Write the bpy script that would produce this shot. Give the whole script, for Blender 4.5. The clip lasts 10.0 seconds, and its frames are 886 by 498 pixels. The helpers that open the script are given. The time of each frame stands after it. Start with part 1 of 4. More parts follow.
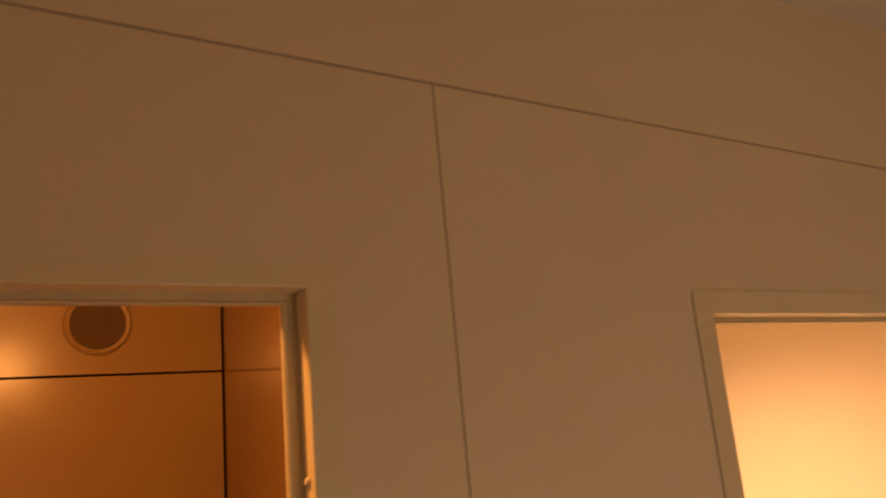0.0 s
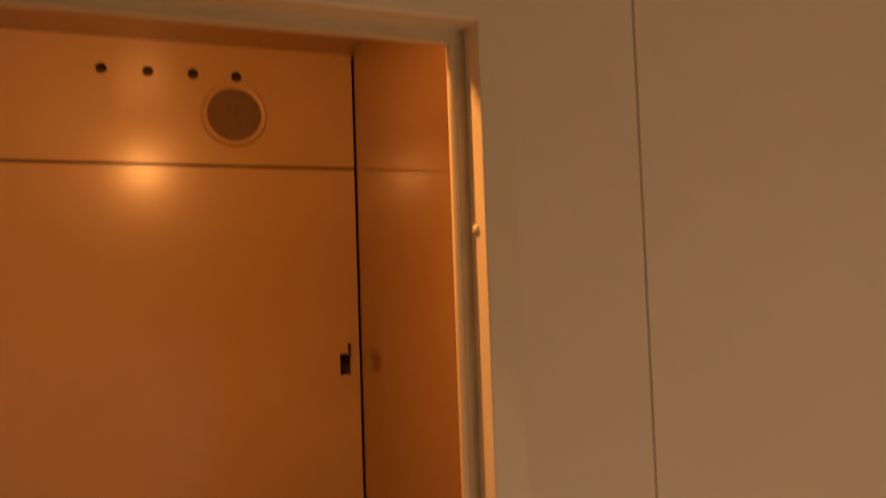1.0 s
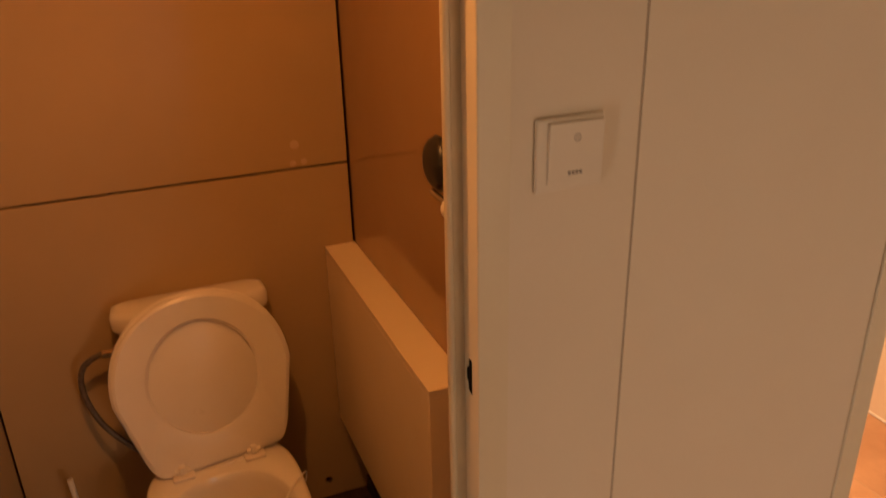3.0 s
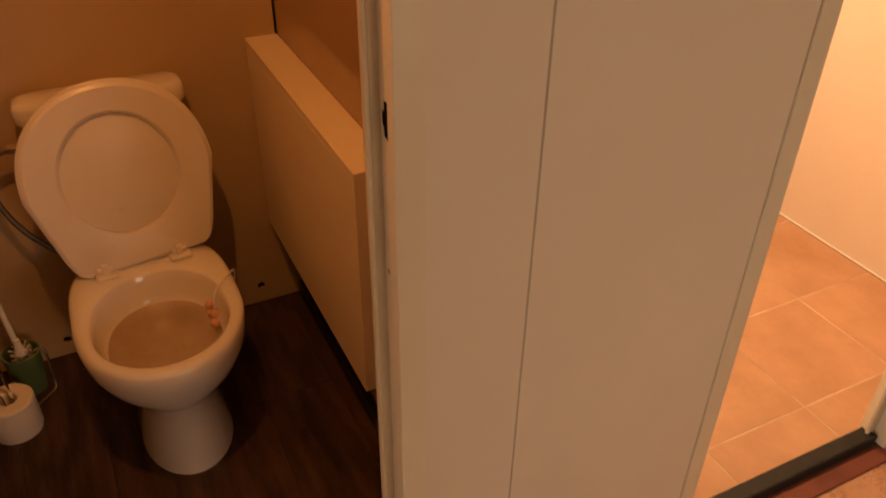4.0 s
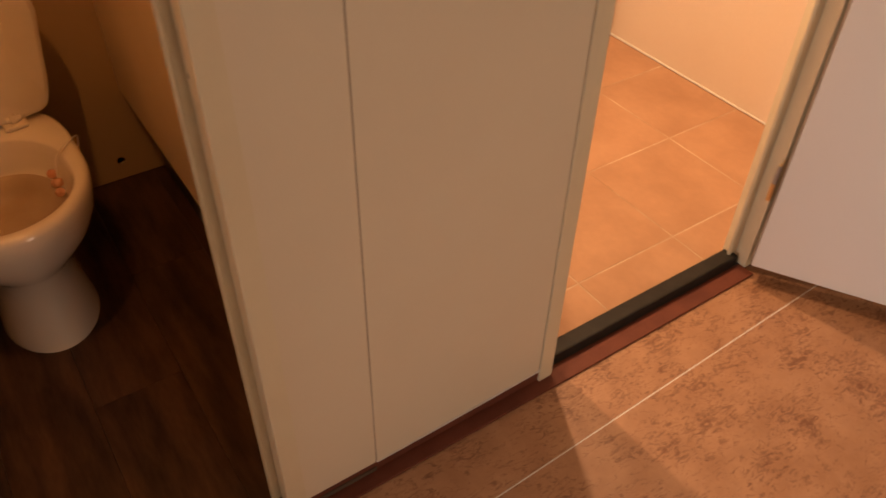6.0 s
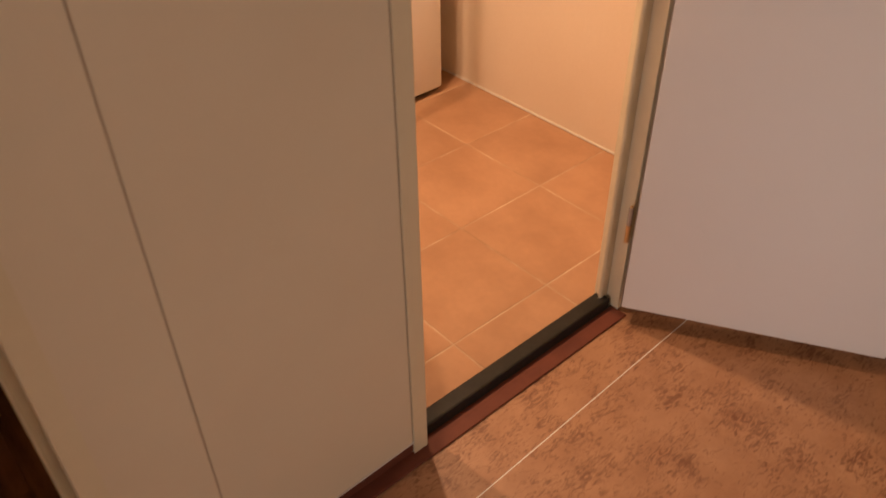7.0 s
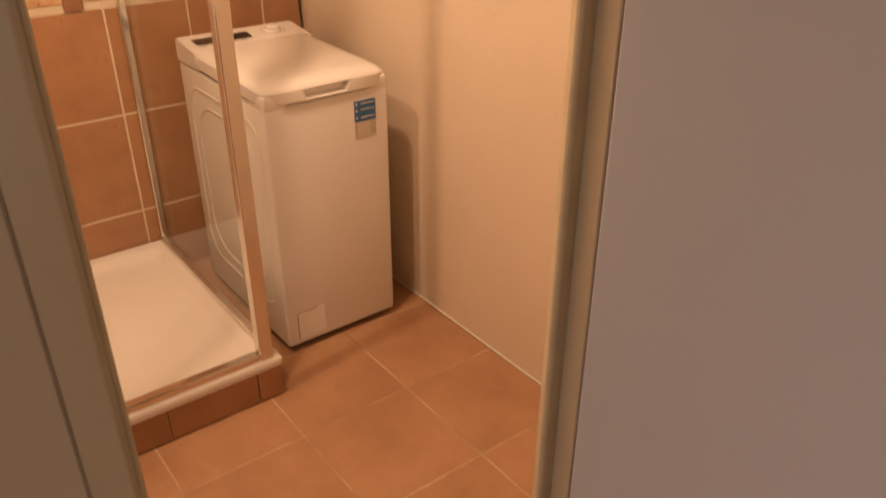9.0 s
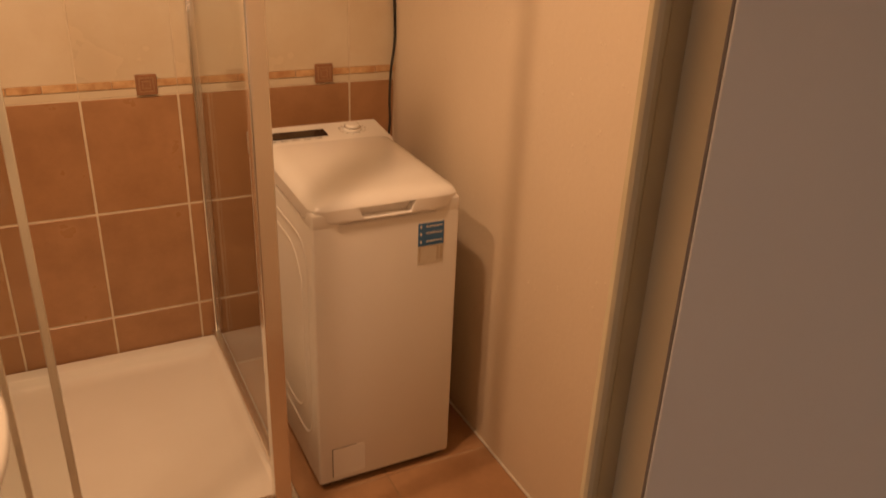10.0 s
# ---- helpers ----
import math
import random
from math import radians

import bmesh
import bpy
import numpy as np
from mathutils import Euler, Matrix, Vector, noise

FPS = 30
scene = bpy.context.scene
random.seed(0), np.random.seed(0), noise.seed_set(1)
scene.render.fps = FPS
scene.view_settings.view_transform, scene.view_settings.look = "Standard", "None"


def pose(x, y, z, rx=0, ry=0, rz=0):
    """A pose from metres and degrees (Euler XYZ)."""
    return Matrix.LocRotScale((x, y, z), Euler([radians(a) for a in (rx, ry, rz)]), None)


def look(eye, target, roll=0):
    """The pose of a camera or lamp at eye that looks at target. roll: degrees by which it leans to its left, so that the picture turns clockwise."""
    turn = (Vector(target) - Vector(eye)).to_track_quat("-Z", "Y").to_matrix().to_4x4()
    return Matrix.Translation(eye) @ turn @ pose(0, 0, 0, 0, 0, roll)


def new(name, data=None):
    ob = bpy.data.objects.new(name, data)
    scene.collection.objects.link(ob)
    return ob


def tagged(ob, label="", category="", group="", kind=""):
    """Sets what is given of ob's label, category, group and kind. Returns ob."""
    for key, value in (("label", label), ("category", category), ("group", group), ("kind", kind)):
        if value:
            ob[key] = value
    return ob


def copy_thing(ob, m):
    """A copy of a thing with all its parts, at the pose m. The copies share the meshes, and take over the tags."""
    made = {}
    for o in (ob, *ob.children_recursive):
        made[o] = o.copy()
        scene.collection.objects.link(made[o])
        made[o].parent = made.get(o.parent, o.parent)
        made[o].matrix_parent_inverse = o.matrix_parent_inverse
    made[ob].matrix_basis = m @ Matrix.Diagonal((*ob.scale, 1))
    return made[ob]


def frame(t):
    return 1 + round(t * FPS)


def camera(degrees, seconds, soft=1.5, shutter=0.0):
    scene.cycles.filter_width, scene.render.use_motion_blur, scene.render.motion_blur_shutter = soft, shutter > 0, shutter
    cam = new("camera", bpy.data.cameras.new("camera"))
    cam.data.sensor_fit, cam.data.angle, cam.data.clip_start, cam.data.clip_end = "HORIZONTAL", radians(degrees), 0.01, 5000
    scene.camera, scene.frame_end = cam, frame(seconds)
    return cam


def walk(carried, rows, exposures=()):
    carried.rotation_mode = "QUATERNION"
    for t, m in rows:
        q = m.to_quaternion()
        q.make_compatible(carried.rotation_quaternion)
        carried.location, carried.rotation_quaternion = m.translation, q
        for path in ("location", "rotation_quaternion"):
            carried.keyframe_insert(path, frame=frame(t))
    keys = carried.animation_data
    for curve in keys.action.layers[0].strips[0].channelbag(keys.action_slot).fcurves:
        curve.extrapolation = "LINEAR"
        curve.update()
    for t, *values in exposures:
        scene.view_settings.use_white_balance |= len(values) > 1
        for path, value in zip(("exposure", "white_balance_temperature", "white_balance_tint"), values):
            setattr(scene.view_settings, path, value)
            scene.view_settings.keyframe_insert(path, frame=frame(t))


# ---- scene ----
cam = camera(58.7, 10.0, shutter=0.4)
PATH = [
    (0, (-0.91, -0.848, 1.808), (0.051, 0.84, 2.286), -5.2),
    (0.5, (-0.959, -0.809, 1.774), (-0.113, 0.966, 2.137), -3.4),
    (0.8, (-0.962, -0.777, 1.717), (-0.213, 1.062, 1.957), -2.8),
    (1, (-0.942, -0.727, 1.715), (-0.217, 1.134, 1.828), -2.0),
    (1.5, (-0.919, -0.678, 1.802), (-0.207, 1.17, 1.521), -1.9),
    (2, (-0.925, -0.675, 1.751), (-0.267, 1.151, 1.267), -2.5),
    (3.5, (-0.924, -0.691, 1.597), (-0.212, 0.901, 0.618), -0.5),
    (4, (-0.903, -0.7, 1.533), (-0.167, 0.765, 0.387), 0.8),
    (4.5, (-0.894, -0.71, 1.5), (-0.146, 0.71, 0.307), 1.2),
    (5, (-0.88, -0.741, 1.445), (-0.14, 0.607, 0.166), 1.9),
    (6.5, (-0.755, -0.824, 1.417), (0.178, 0.338, 0.083), 0.8),
    (7, (-0.648, -0.856, 1.427), (0.373, 0.329, 0.181), -0.8),
    (7.5, (-0.502, -0.878, 1.451), (0.507, 0.374, 0.26), -0.6),
    (8, (-0.378, -0.877, 1.464), (0.658, 0.397, 0.323), 0.3),
    (8.5, (-0.226, -0.772, 1.475), (0.87, 0.516, 0.407), 2.0),
    (9, (-0.066, -0.639, 1.493), (0.997, 0.748, 0.522), 0.2),
    (9.2, (-0.021, -0.618, 1.478), (1.008, 0.836, 0.559), -0.3),
    (9.5, (0.085, -0.542, 1.495), (1.009, 0.985, 0.593), -0.8),
    (10, (0.268, -0.406, 1.539), (1.105, 1.206, 0.703), 2.4),
]
walk(cam, [(t, look(eye, target, roll)) for t, eye, target, roll in PATH],
     exposures=[(0, -0.2, 7700, 10), (0.5, -0.17, 7300, 10), (1.0, -0.1, 7100, 10), (2.0, 0.07, 6800, 10), (3.5, 0.06, 6750, 10), (5.0, 0.03, 6700, 10), (6.5, -0.05, 6200, 10), (7.0, -0.25, 6000, 10),
                (7.5, -0.44, 6150, 10), (8.0, -0.63, 6000, 10), (9.0, -0.88, 6100, 10), (9.5, -1.14, 6500, 10), (10.0, -1.40, 6900, 10)])

# ---- world and lights ----
world = bpy.data.worlds.new("world")
scene.world = world
world.use_nodes = True
world.node_tree.nodes["Background"].inputs[0].default_value = (0.9, 0.7, 0.5, 1)
world.node_tree.nodes["Background"].inputs[1].default_value = 0.02


def lamp(name, kind, place, energy, colour, size, target=None):
    data = bpy.data.lights.new(name, kind)
    data.energy, data.color = energy, colour
    if kind == "AREA":
        data.shape, data.size = "DISK", size
    else:
        data.shadow_soft_size = size
    ob = new(name, data)
    ob.matrix_world = look(place, target) if target else Matrix.Translation(place)
    return ob


BATH_WARM, TOILET_WARM = (1.0, 0.60, 0.34), (1.0, 0.40, 0.107)
spot = lamp("bath_spot_light", "SPOT", (0.45, 0.92, 2.24), 108.0, BATH_WARM, 0.03, (0.45, 0.92, 0.0))
spot.data.spot_size, spot.data.spot_blend = radians(160), 1.0
spot = lamp("bath_spot_light", "SPOT", (-0.02, 1.01, 2.24), 100.0, BATH_WARM, 0.03, (-0.02, 1.01, 0.0))
spot.data.spot_size, spot.data.spot_blend = radians(160), 1.0
lamp("toilet_bulb_light", "POINT", (-0.915, 0.23, 2.18), 9.8, TOILET_WARM, 0.022)
# added spot at the bulb's place to brighten the lower toilet room
down = lamp("toilet_down_fill", "SPOT", (-0.915, 0.23, 2.18), 19.5, TOILET_WARM, 0.03, (-0.915, 0.40, 0.0))
down.data.spot_size, down.data.spot_blend = radians(140), 1.0
# added fill lamp from the south for the hall; its real source is unknown
lamp("hall_fill_south", "AREA", (0.0, -2.28, 0.95), 9.3, (1.0, 0.70, 0.49), 0.80, (0.0, 0.0, 0.95))
# added cool fill aimed at the open door leaf, no known lamp there
side = lamp("hall_fill_west", "AREA", (-2.28, -0.56, 0.55), 13.0, (1.0, 0.86, 0.79), 0.75, (0.9, -0.47, 0.45))
side.data.spread = radians(115)

# ---- materials ----


def material(name, base, rough=0.5, second=None, scale=6.0, amount=0.5, fine=0.0, fine_scale=220.0,
             bump=0.0, bump_scale=180.0, metal=0.0, coat=0.0, stretch=(1, 1, 1), vary=0.0, rough_vary=0.08, specular=0.5):
    """A surface whose colour wanders between base and second in clouds and in fine grain, with relief and uneven gloss."""
    m = bpy.data.materials.new(name)
    m.use_nodes = True
    nodes, links = m.node_tree.nodes, m.node_tree.links
    shader = nodes["Principled BSDF"]
    shader.inputs["Metallic"].default_value = metal
    shader.inputs["Coat Weight"].default_value = coat
    shader.inputs["Specular IOR Level"].default_value = specular
    second = second or tuple(c * 0.82 for c in base)
    coords, mapping = nodes.new("ShaderNodeTexCoord"), nodes.new("ShaderNodeMapping")
    mapping.inputs["Scale"].default_value = stretch
    links.new(coords.outputs["Object"], mapping.inputs["Vector"])
    info = nodes.new("ShaderNodeObjectInfo")
    shift = nodes.new("ShaderNodeVectorMath")
    shift.operation = "MULTIPLY_ADD"
    links.new(info.outputs["Random"], shift.inputs[0])
    shift.inputs[1].default_value = (13.7, 7.1, 5.3)
    links.new(mapping.outputs["Vector"], shift.inputs[2])

    def cloud(size, detail, roughness=0.55):
        n = nodes.new("ShaderNodeTexNoise")
        n.inputs["Scale"].default_value, n.inputs["Detail"].default_value = size, detail
        n.inputs["Roughness"].default_value = roughness
        links.new(shift.outputs[0], n.inputs["Vector"])
        return n

    big, small = cloud(scale, 5), cloud(fine_scale, 2)
    ramp = nodes.new("ShaderNodeMapRange")
    ramp.inputs["From Min"].default_value, ramp.inputs["From Max"].default_value = 0.35, 0.68
    ramp.inputs["To Max"].default_value = amount
    links.new(big.outputs["Fac"], ramp.inputs["Value"])
    mix = nodes.new("ShaderNodeMix")
    mix.data_type = "RGBA"
    mix.inputs["A"].default_value, mix.inputs["B"].default_value = (*base, 1), (*second, 1)
    links.new(ramp.outputs["Result"], mix.inputs["Factor"])
    tone = nodes.new("ShaderNodeHueSaturation")
    links.new(mix.outputs["Result"], tone.inputs["Color"])
    value = nodes.new("ShaderNodeMath")
    value.operation = "MULTIPLY_ADD"
    links.new(small.outputs["Fac"], value.inputs[0])
    value.inputs[1].default_value, value.inputs[2].default_value = fine, 1.0 - fine / 2
    piece = nodes.new("ShaderNodeMath")
    piece.operation = "MULTIPLY_ADD"
    links.new(info.outputs["Random"], piece.inputs[0])
    piece.inputs[1].default_value = vary
    links.new(value.outputs[0], piece.inputs[2])
    links.new(piece.outputs[0], tone.inputs["Value"])
    links.new(tone.outputs["Color"], shader.inputs["Base Color"])
    gloss = nodes.new("ShaderNodeMapRange")
    gloss.inputs["To Min"].default_value, gloss.inputs["To Max"].default_value = max(0.02, rough - rough_vary), rough + rough_vary
    links.new(big.outputs["Fac"], gloss.inputs["Value"])
    links.new(gloss.outputs["Result"], shader.inputs["Roughness"])
    if bump:
        grain, relief = cloud(bump_scale, 3), nodes.new("ShaderNodeBump")
        relief.inputs["Strength"].default_value, relief.inputs["Distance"].default_value = bump, 0.003
        links.new(grain.outputs["Fac"], relief.inputs["Height"])
        links.new(relief.outputs["Normal"], shader.inputs["Normal"])
    return m


def glass_material(name, tint):
    """Clear pane: see-through, with a mirror gloss that grows at flat angles."""
    m = bpy.data.materials.new(name)
    m.use_nodes = True
    nodes, links = m.node_tree.nodes, m.node_tree.links
    nodes.remove(nodes["Principled BSDF"])
    clear, gloss, weight, power, mix = (nodes.new("ShaderNode" + k) for k in ("BsdfTransparent", "BsdfGlossy", "LayerWeight", "Math", "MixShader"))
    clear.inputs["Color"].default_value = (*tint, 1)
    gloss.inputs["Roughness"].default_value = 0.01
    weight.inputs["Blend"].default_value = 0.5
    power.operation = "POWER"
    power.inputs[1].default_value = 6.0
    rise = nodes.new("ShaderNodeMath")
    rise.operation = "MULTIPLY_ADD"
    rise.inputs[1].default_value, rise.inputs[2].default_value = 0.7, 0.03
    links.new(weight.outputs["Facing"], power.inputs[0])
    links.new(power.outputs[0], rise.inputs[0])
    links.new(rise.outputs[0], mix.inputs[0])
    links.new(clear.outputs[0], mix.inputs[1])
    links.new(gloss.outputs[0], mix.inputs[2])
    links.new(mix.outputs[0], nodes["Material Output"].inputs["Surface"])
    return m


PANEL = material("cream_wall_panel", (0.74, 0.65, 0.49), 0.55, (0.70, 0.60, 0.44), 2.5, 0.6, 0.03, 300, 0.06, 420)
FRAME = material("cream_frame_paint", (0.73, 0.64, 0.45), 0.38, (0.68, 0.58, 0.39), 9, 0.5, 0.03, 200, 0.05, 150)
CORE = material("dark_joint", (0.10, 0.065, 0.04), 0.8, None, 20, 0.5)
JOINT = material("brown_joint", (0.50, 0.415, 0.31), 0.8, None, 20, 0.5)
LEAF = material("white_door_laminate", (0.74, 0.72, 0.70), 0.45, (0.70, 0.68, 0.66), 3, 0.5, 0.02, 300, 0.05, 380)
LEAF_EDGE = material("grey_brown_door_edge", (0.30, 0.24, 0.20), 0.6, None, 30, 0.6)
PLASTER = material("cream_plaster", (0.78, 0.67, 0.54), 0.62, (0.73, 0.615, 0.48), 3, 0.5, 0.05, 120, 0.25, 60)
CEILING = material("white_ceiling_paint", (0.70, 0.66, 0.58), 0.8, None, 4, 0.3, 0.04, 200, 0.15, 120)
LAMINATE = material("beige_wall_laminate", (0.47, 0.345, 0.205), 0.24, (0.41, 0.295, 0.170), 2.2, 0.6, 0.02, 260, 0.02, 260, rough_vary=0.05)
CAP = material("pale_screw_cap", (0.52, 0.375, 0.235), 0.4, None, 60, 0.5)
GLOSSY = material("glossy_wall_laminate", (0.38, 0.235, 0.125), 0.10, (0.34, 0.20, 0.10), 3, 0.6, 0.02, 260, rough_vary=0.03, coat=0.3)
GASKET = material("olive_frame_seal", (0.64, 0.56, 0.38), 0.5, (0.52, 0.44, 0.29), 14, 0.6)
LEDGE = material("cream_ledge_board", (0.78, 0.66, 0.48), 0.4, (0.72, 0.60, 0.42), 4, 0.5, 0.03)
BATH_TILE = material("terracotta_floor_tile", (0.46, 0.264, 0.143), 0.36, (0.365, 0.198, 0.102), 6, 0.9, 0.14, 60, 0.06, 40, stretch=(1.0, 0.8, 1), vary=0.05)
GROUT = material("pale_grout", (0.72, 0.62, 0.48), 0.85, (0.55, 0.44, 0.32), 12, 0.6, 0.1)
GROUT_FLOOR = material("tan_floor_grout", (0.62, 0.48, 0.33), 0.85, (0.36, 0.22, 0.125), 5, 1.0, 0.1)
WALL_TILE = material("terracotta_wall_tile", (0.41, 0.222, 0.112), 0.30, (0.32, 0.165, 0.080), 9, 0.8, 0.10, 70, 0.04, 25, vary=0.08)
CREAM_TILE = material("cream_wall_tile", (0.70, 0.61, 0.47), 0.25, (0.62, 0.50, 0.35), 5, 0.7, 0.03, 90, 0.03, 25, vary=0.03)
BORDER = material("marbled_border_tile", (0.66, 0.45, 0.25), 0.3, (0.40, 0.19, 0.08), 24, 0.9, 0.05, 90, vary=0.1)
DECOR = material("brown_decor_tile", (0.34, 0.17, 0.09), 0.35, (0.27, 0.125, 0.065), 40, 0.7)
DECOR_LIGHT = material("tan_decor_relief", (0.42, 0.235, 0.125), 0.35, None, 40, 0.7)
DARK_WOOD = material("dark_laminate_floor", (0.078, 0.044, 0.029), 0.42, (0.018, 0.0115, 0.009), 4.5, 1.0, 0.55, 42, 0.10, 60, stretch=(5.5, 1.0, 1), vary=0.08, specular=0.25)
CERAMIC = material("white_ceramic", (0.80, 0.77, 0.72), 0.12, (0.76, 0.72, 0.66), 5, 0.5, rough_vary=0.04, coat=0.5)
BROWN_CERAMIC = material("brown_ceramic", (0.46, 0.37, 0.275), 0.4, (0.38, 0.29, 0.205), 14, 0.7, rough_vary=0.05)
SEAT_WHITE = material("white_seat_plastic", (0.80, 0.76, 0.70), 0.3, (0.74, 0.68, 0.60), 8, 0.5, 0.02, rough_vary=0.06)
WHITE_STEEL = material("white_enamelled_steel", (0.80, 0.78, 0.755), 0.32, (0.77, 0.74, 0.69), 3, 0.5, 0.02, 300, 0.03, 500, rough_vary=0.05)
WHITE_PLASTIC = material("white_plastic", (0.84, 0.82, 0.80), 0.16, (0.80, 0.77, 0.73), 6, 0.4, rough_vary=0.04, coat=0.8)
SWITCH = material("cream_switch_plastic", (0.76, 0.68, 0.53), 0.3, None, 8, 0.3)
CHROME = material("chrome", (0.82, 0.80, 0.77), 0.10, (0.70, 0.68, 0.65), 20, 0.5, metal=1.0, rough_vary=0.05)
ALU = material("satin_aluminium", (0.82, 0.78, 0.72), 0.20, (0.76, 0.72, 0.65), 14, 0.5, metal=0.85)
SEAL_STRIP = material("pale_pane_edge", (0.80, 0.76, 0.64), 0.15, (0.70, 0.67, 0.56), 14, 0.5)
BLACK = material("black_plastic", (0.018, 0.017, 0.017), 0.35, (0.03, 0.028, 0.026), 20, 0.6)
HOLE = material("hollow_shade", (0.010, 0.009, 0.008), 0.9, None, 20, 0.5, specular=0.0)
CHARCOAL = material("charcoal_plastic", (0.035, 0.038, 0.042), 0.4, (0.055, 0.055, 0.058), 18, 0.6)
THRESHOLD = material("black_threshold_stone", (0.016, 0.015, 0.012), 0.5, (0.030, 0.027, 0.022), 30, 0.7, 0.2, 120, 0.1, 90, specular=0.25)
RED_STRIP = material("red_brown_floor_strip", (0.165, 0.052, 0.030), 0.55, (0.11, 0.034, 0.021), 12, 0.7, 0.08, 120, specular=0.2)
GREY_PLASTIC = material("grey_handle_plastic", (0.33, 0.36, 0.38), 0.3, None, 12, 0.5)
PAPER = material("white_paper", (0.82, 0.77, 0.70), 0.9, (0.76, 0.70, 0.62), 20, 0.5, 0.05, 200, 0.2, 160)
GREEN = material("green_plastic", (0.12, 0.20, 0.09), 0.3, (0.08, 0.14, 0.06), 12, 0.6)
BRISTLE = material("pale_bristle", (0.66, 0.60, 0.45), 0.8, None, 90, 0.8)
PINK = material("pink_gel", (0.66, 0.34, 0.24), 0.15, (0.72, 0.50, 0.38), 40, 0.8)
BRAID = material("braided_hose", (0.24, 0.20, 0.17), 0.4, (0.10, 0.08, 0.07), 240, 0.9, 0.2, 300, 0.4, 300, metal=0.5)
BRASS = material("brass", (0.72, 0.52, 0.26), 0.3, (0.55, 0.38, 0.18), 30, 0.6, metal=0.9)
MESH_GREY = material("brown_grille_mesh", (0.17, 0.115, 0.075), 0.7, (0.10, 0.065, 0.04), 320, 0.9, 0.3, 400, 0.4, 350)
BLUE = material("blue_sticker", (0.035, 0.15, 0.36), 0.4, (0.03, 0.12, 0.30), 30, 0.5)
STICKER = material("pale_sticker", (0.62, 0.58, 0.50), 0.5, (0.55, 0.50, 0.42), 40, 0.5)
PRINT = material("dark_print", (0.10, 0.085, 0.075), 0.6, None, 60, 0.5)
PALE_PRINT = material("pale_print", (0.75, 0.72, 0.66), 0.6, None, 60, 0.5)
SOFT_PRINT = material("grey_print", (0.30, 0.26, 0.21), 0.6, None, 60, 0.5)
DISPLAY = material("black_display", (0.020, 0.015, 0.012), 0.12, None, 20, 0.5)
GLASS = glass_material("clear_glass", (0.97, 0.98, 0.97))


def vinyl_material():
    """Warm brown sheet vinyl with darker flecks in clusters."""
    m = material("flecked_vinyl", (0.43, 0.232, 0.122), 0.45, (0.29, 0.134, 0.062), 13, 0.6, 0.12, 90, 0.06, 120)
    nodes, links = m.node_tree.nodes, m.node_tree.links
    shader = nodes["Principled BSDF"]
    old = shader.inputs["Base Color"].links[0].from_socket
    coords = nodes.new("ShaderNodeTexCoord")
    stretch = nodes.new("ShaderNodeMapping")
    stretch.inputs["Rotation"].default_value = (0, 0, 0.5)
    stretch.inputs["Scale"].default_value = (1.0, 2.3, 1.0)
    links.new(coords.outputs["Object"], stretch.inputs["Vector"])
    fleck, field = nodes.new("ShaderNodeTexNoise"), nodes.new("ShaderNodeTexNoise")
    fleck.inputs["Scale"].default_value, fleck.inputs["Detail"].default_value, fleck.inputs["Distortion"].default_value = 32, 6, 1.6
    fleck.inputs["Roughness"].default_value = 0.62
    field.inputs["Scale"].default_value, field.inputs["Detail"].default_value = 9, 3
    links.new(stretch.outputs["Vector"], fleck.inputs["Vector"])
    links.new(coords.outputs["Object"], field.inputs["Vector"])
    total = nodes.new("ShaderNodeMath")
    total.operation = "MULTIPLY_ADD"
    total.inputs[1].default_value = 0.55
    links.new(field.outputs["Fac"], total.inputs[0])
    links.new(fleck.outputs["Fac"], total.inputs[2])
    edge = nodes.new("ShaderNodeMapRange")
    edge.inputs["From Min"].default_value, edge.inputs["From Max"].default_value, edge.inputs["To Max"].default_value = 0.775, 0.96, 0.72
    links.new(total.outputs[0], edge.inputs["Value"])
    mix = nodes.new("ShaderNodeMix")
    mix.data_type = "RGBA"
    links.new(edge.outputs["Result"], mix.inputs["Factor"])
    links.new(old, mix.inputs["A"])
    mix.inputs["B"].default_value = (0.140, 0.050, 0.022, 1)
    links.new(mix.outputs["Result"], shader.inputs["Base Color"])
    return m


VINYL = vinyl_material()

# ---- building helpers ----


def box(bm, x0, x1, y0, y1, z0, z1, bevel=0.0, steps=2):
    verts = bmesh.ops.create_cube(bm, size=1.0)["verts"]
    bmesh.ops.scale(bm, vec=(x1 - x0, y1 - y0, z1 - z0), verts=verts)
    bmesh.ops.translate(bm, vec=((x0 + x1) / 2, (y0 + y1) / 2, (z0 + z1) / 2), verts=verts)
    if bevel:
        edges = list({e for v in verts for e in v.link_edges})
        bmesh.ops.bevel(bm, geom=edges, offset=bevel, segments=steps, affect="EDGES", profile=0.5)
    return bm


def boxed(*args):
    return box(bmesh.new(), *args)


def tube(bm, a, b, radius, sides=20, radius_2=None, caps=True):
    a, b = Vector(a), Vector(b)
    made = bmesh.ops.create_cone(bm, cap_ends=caps, segments=sides, radius1=radius, radius2=radius if radius_2 is None else radius_2, depth=(b - a).length)["verts"]
    turn = (b - a).to_track_quat("Z", "Y").to_matrix().to_4x4()
    bmesh.ops.transform(bm, matrix=Matrix.Translation((a + b) / 2) @ turn, verts=made)
    return bm


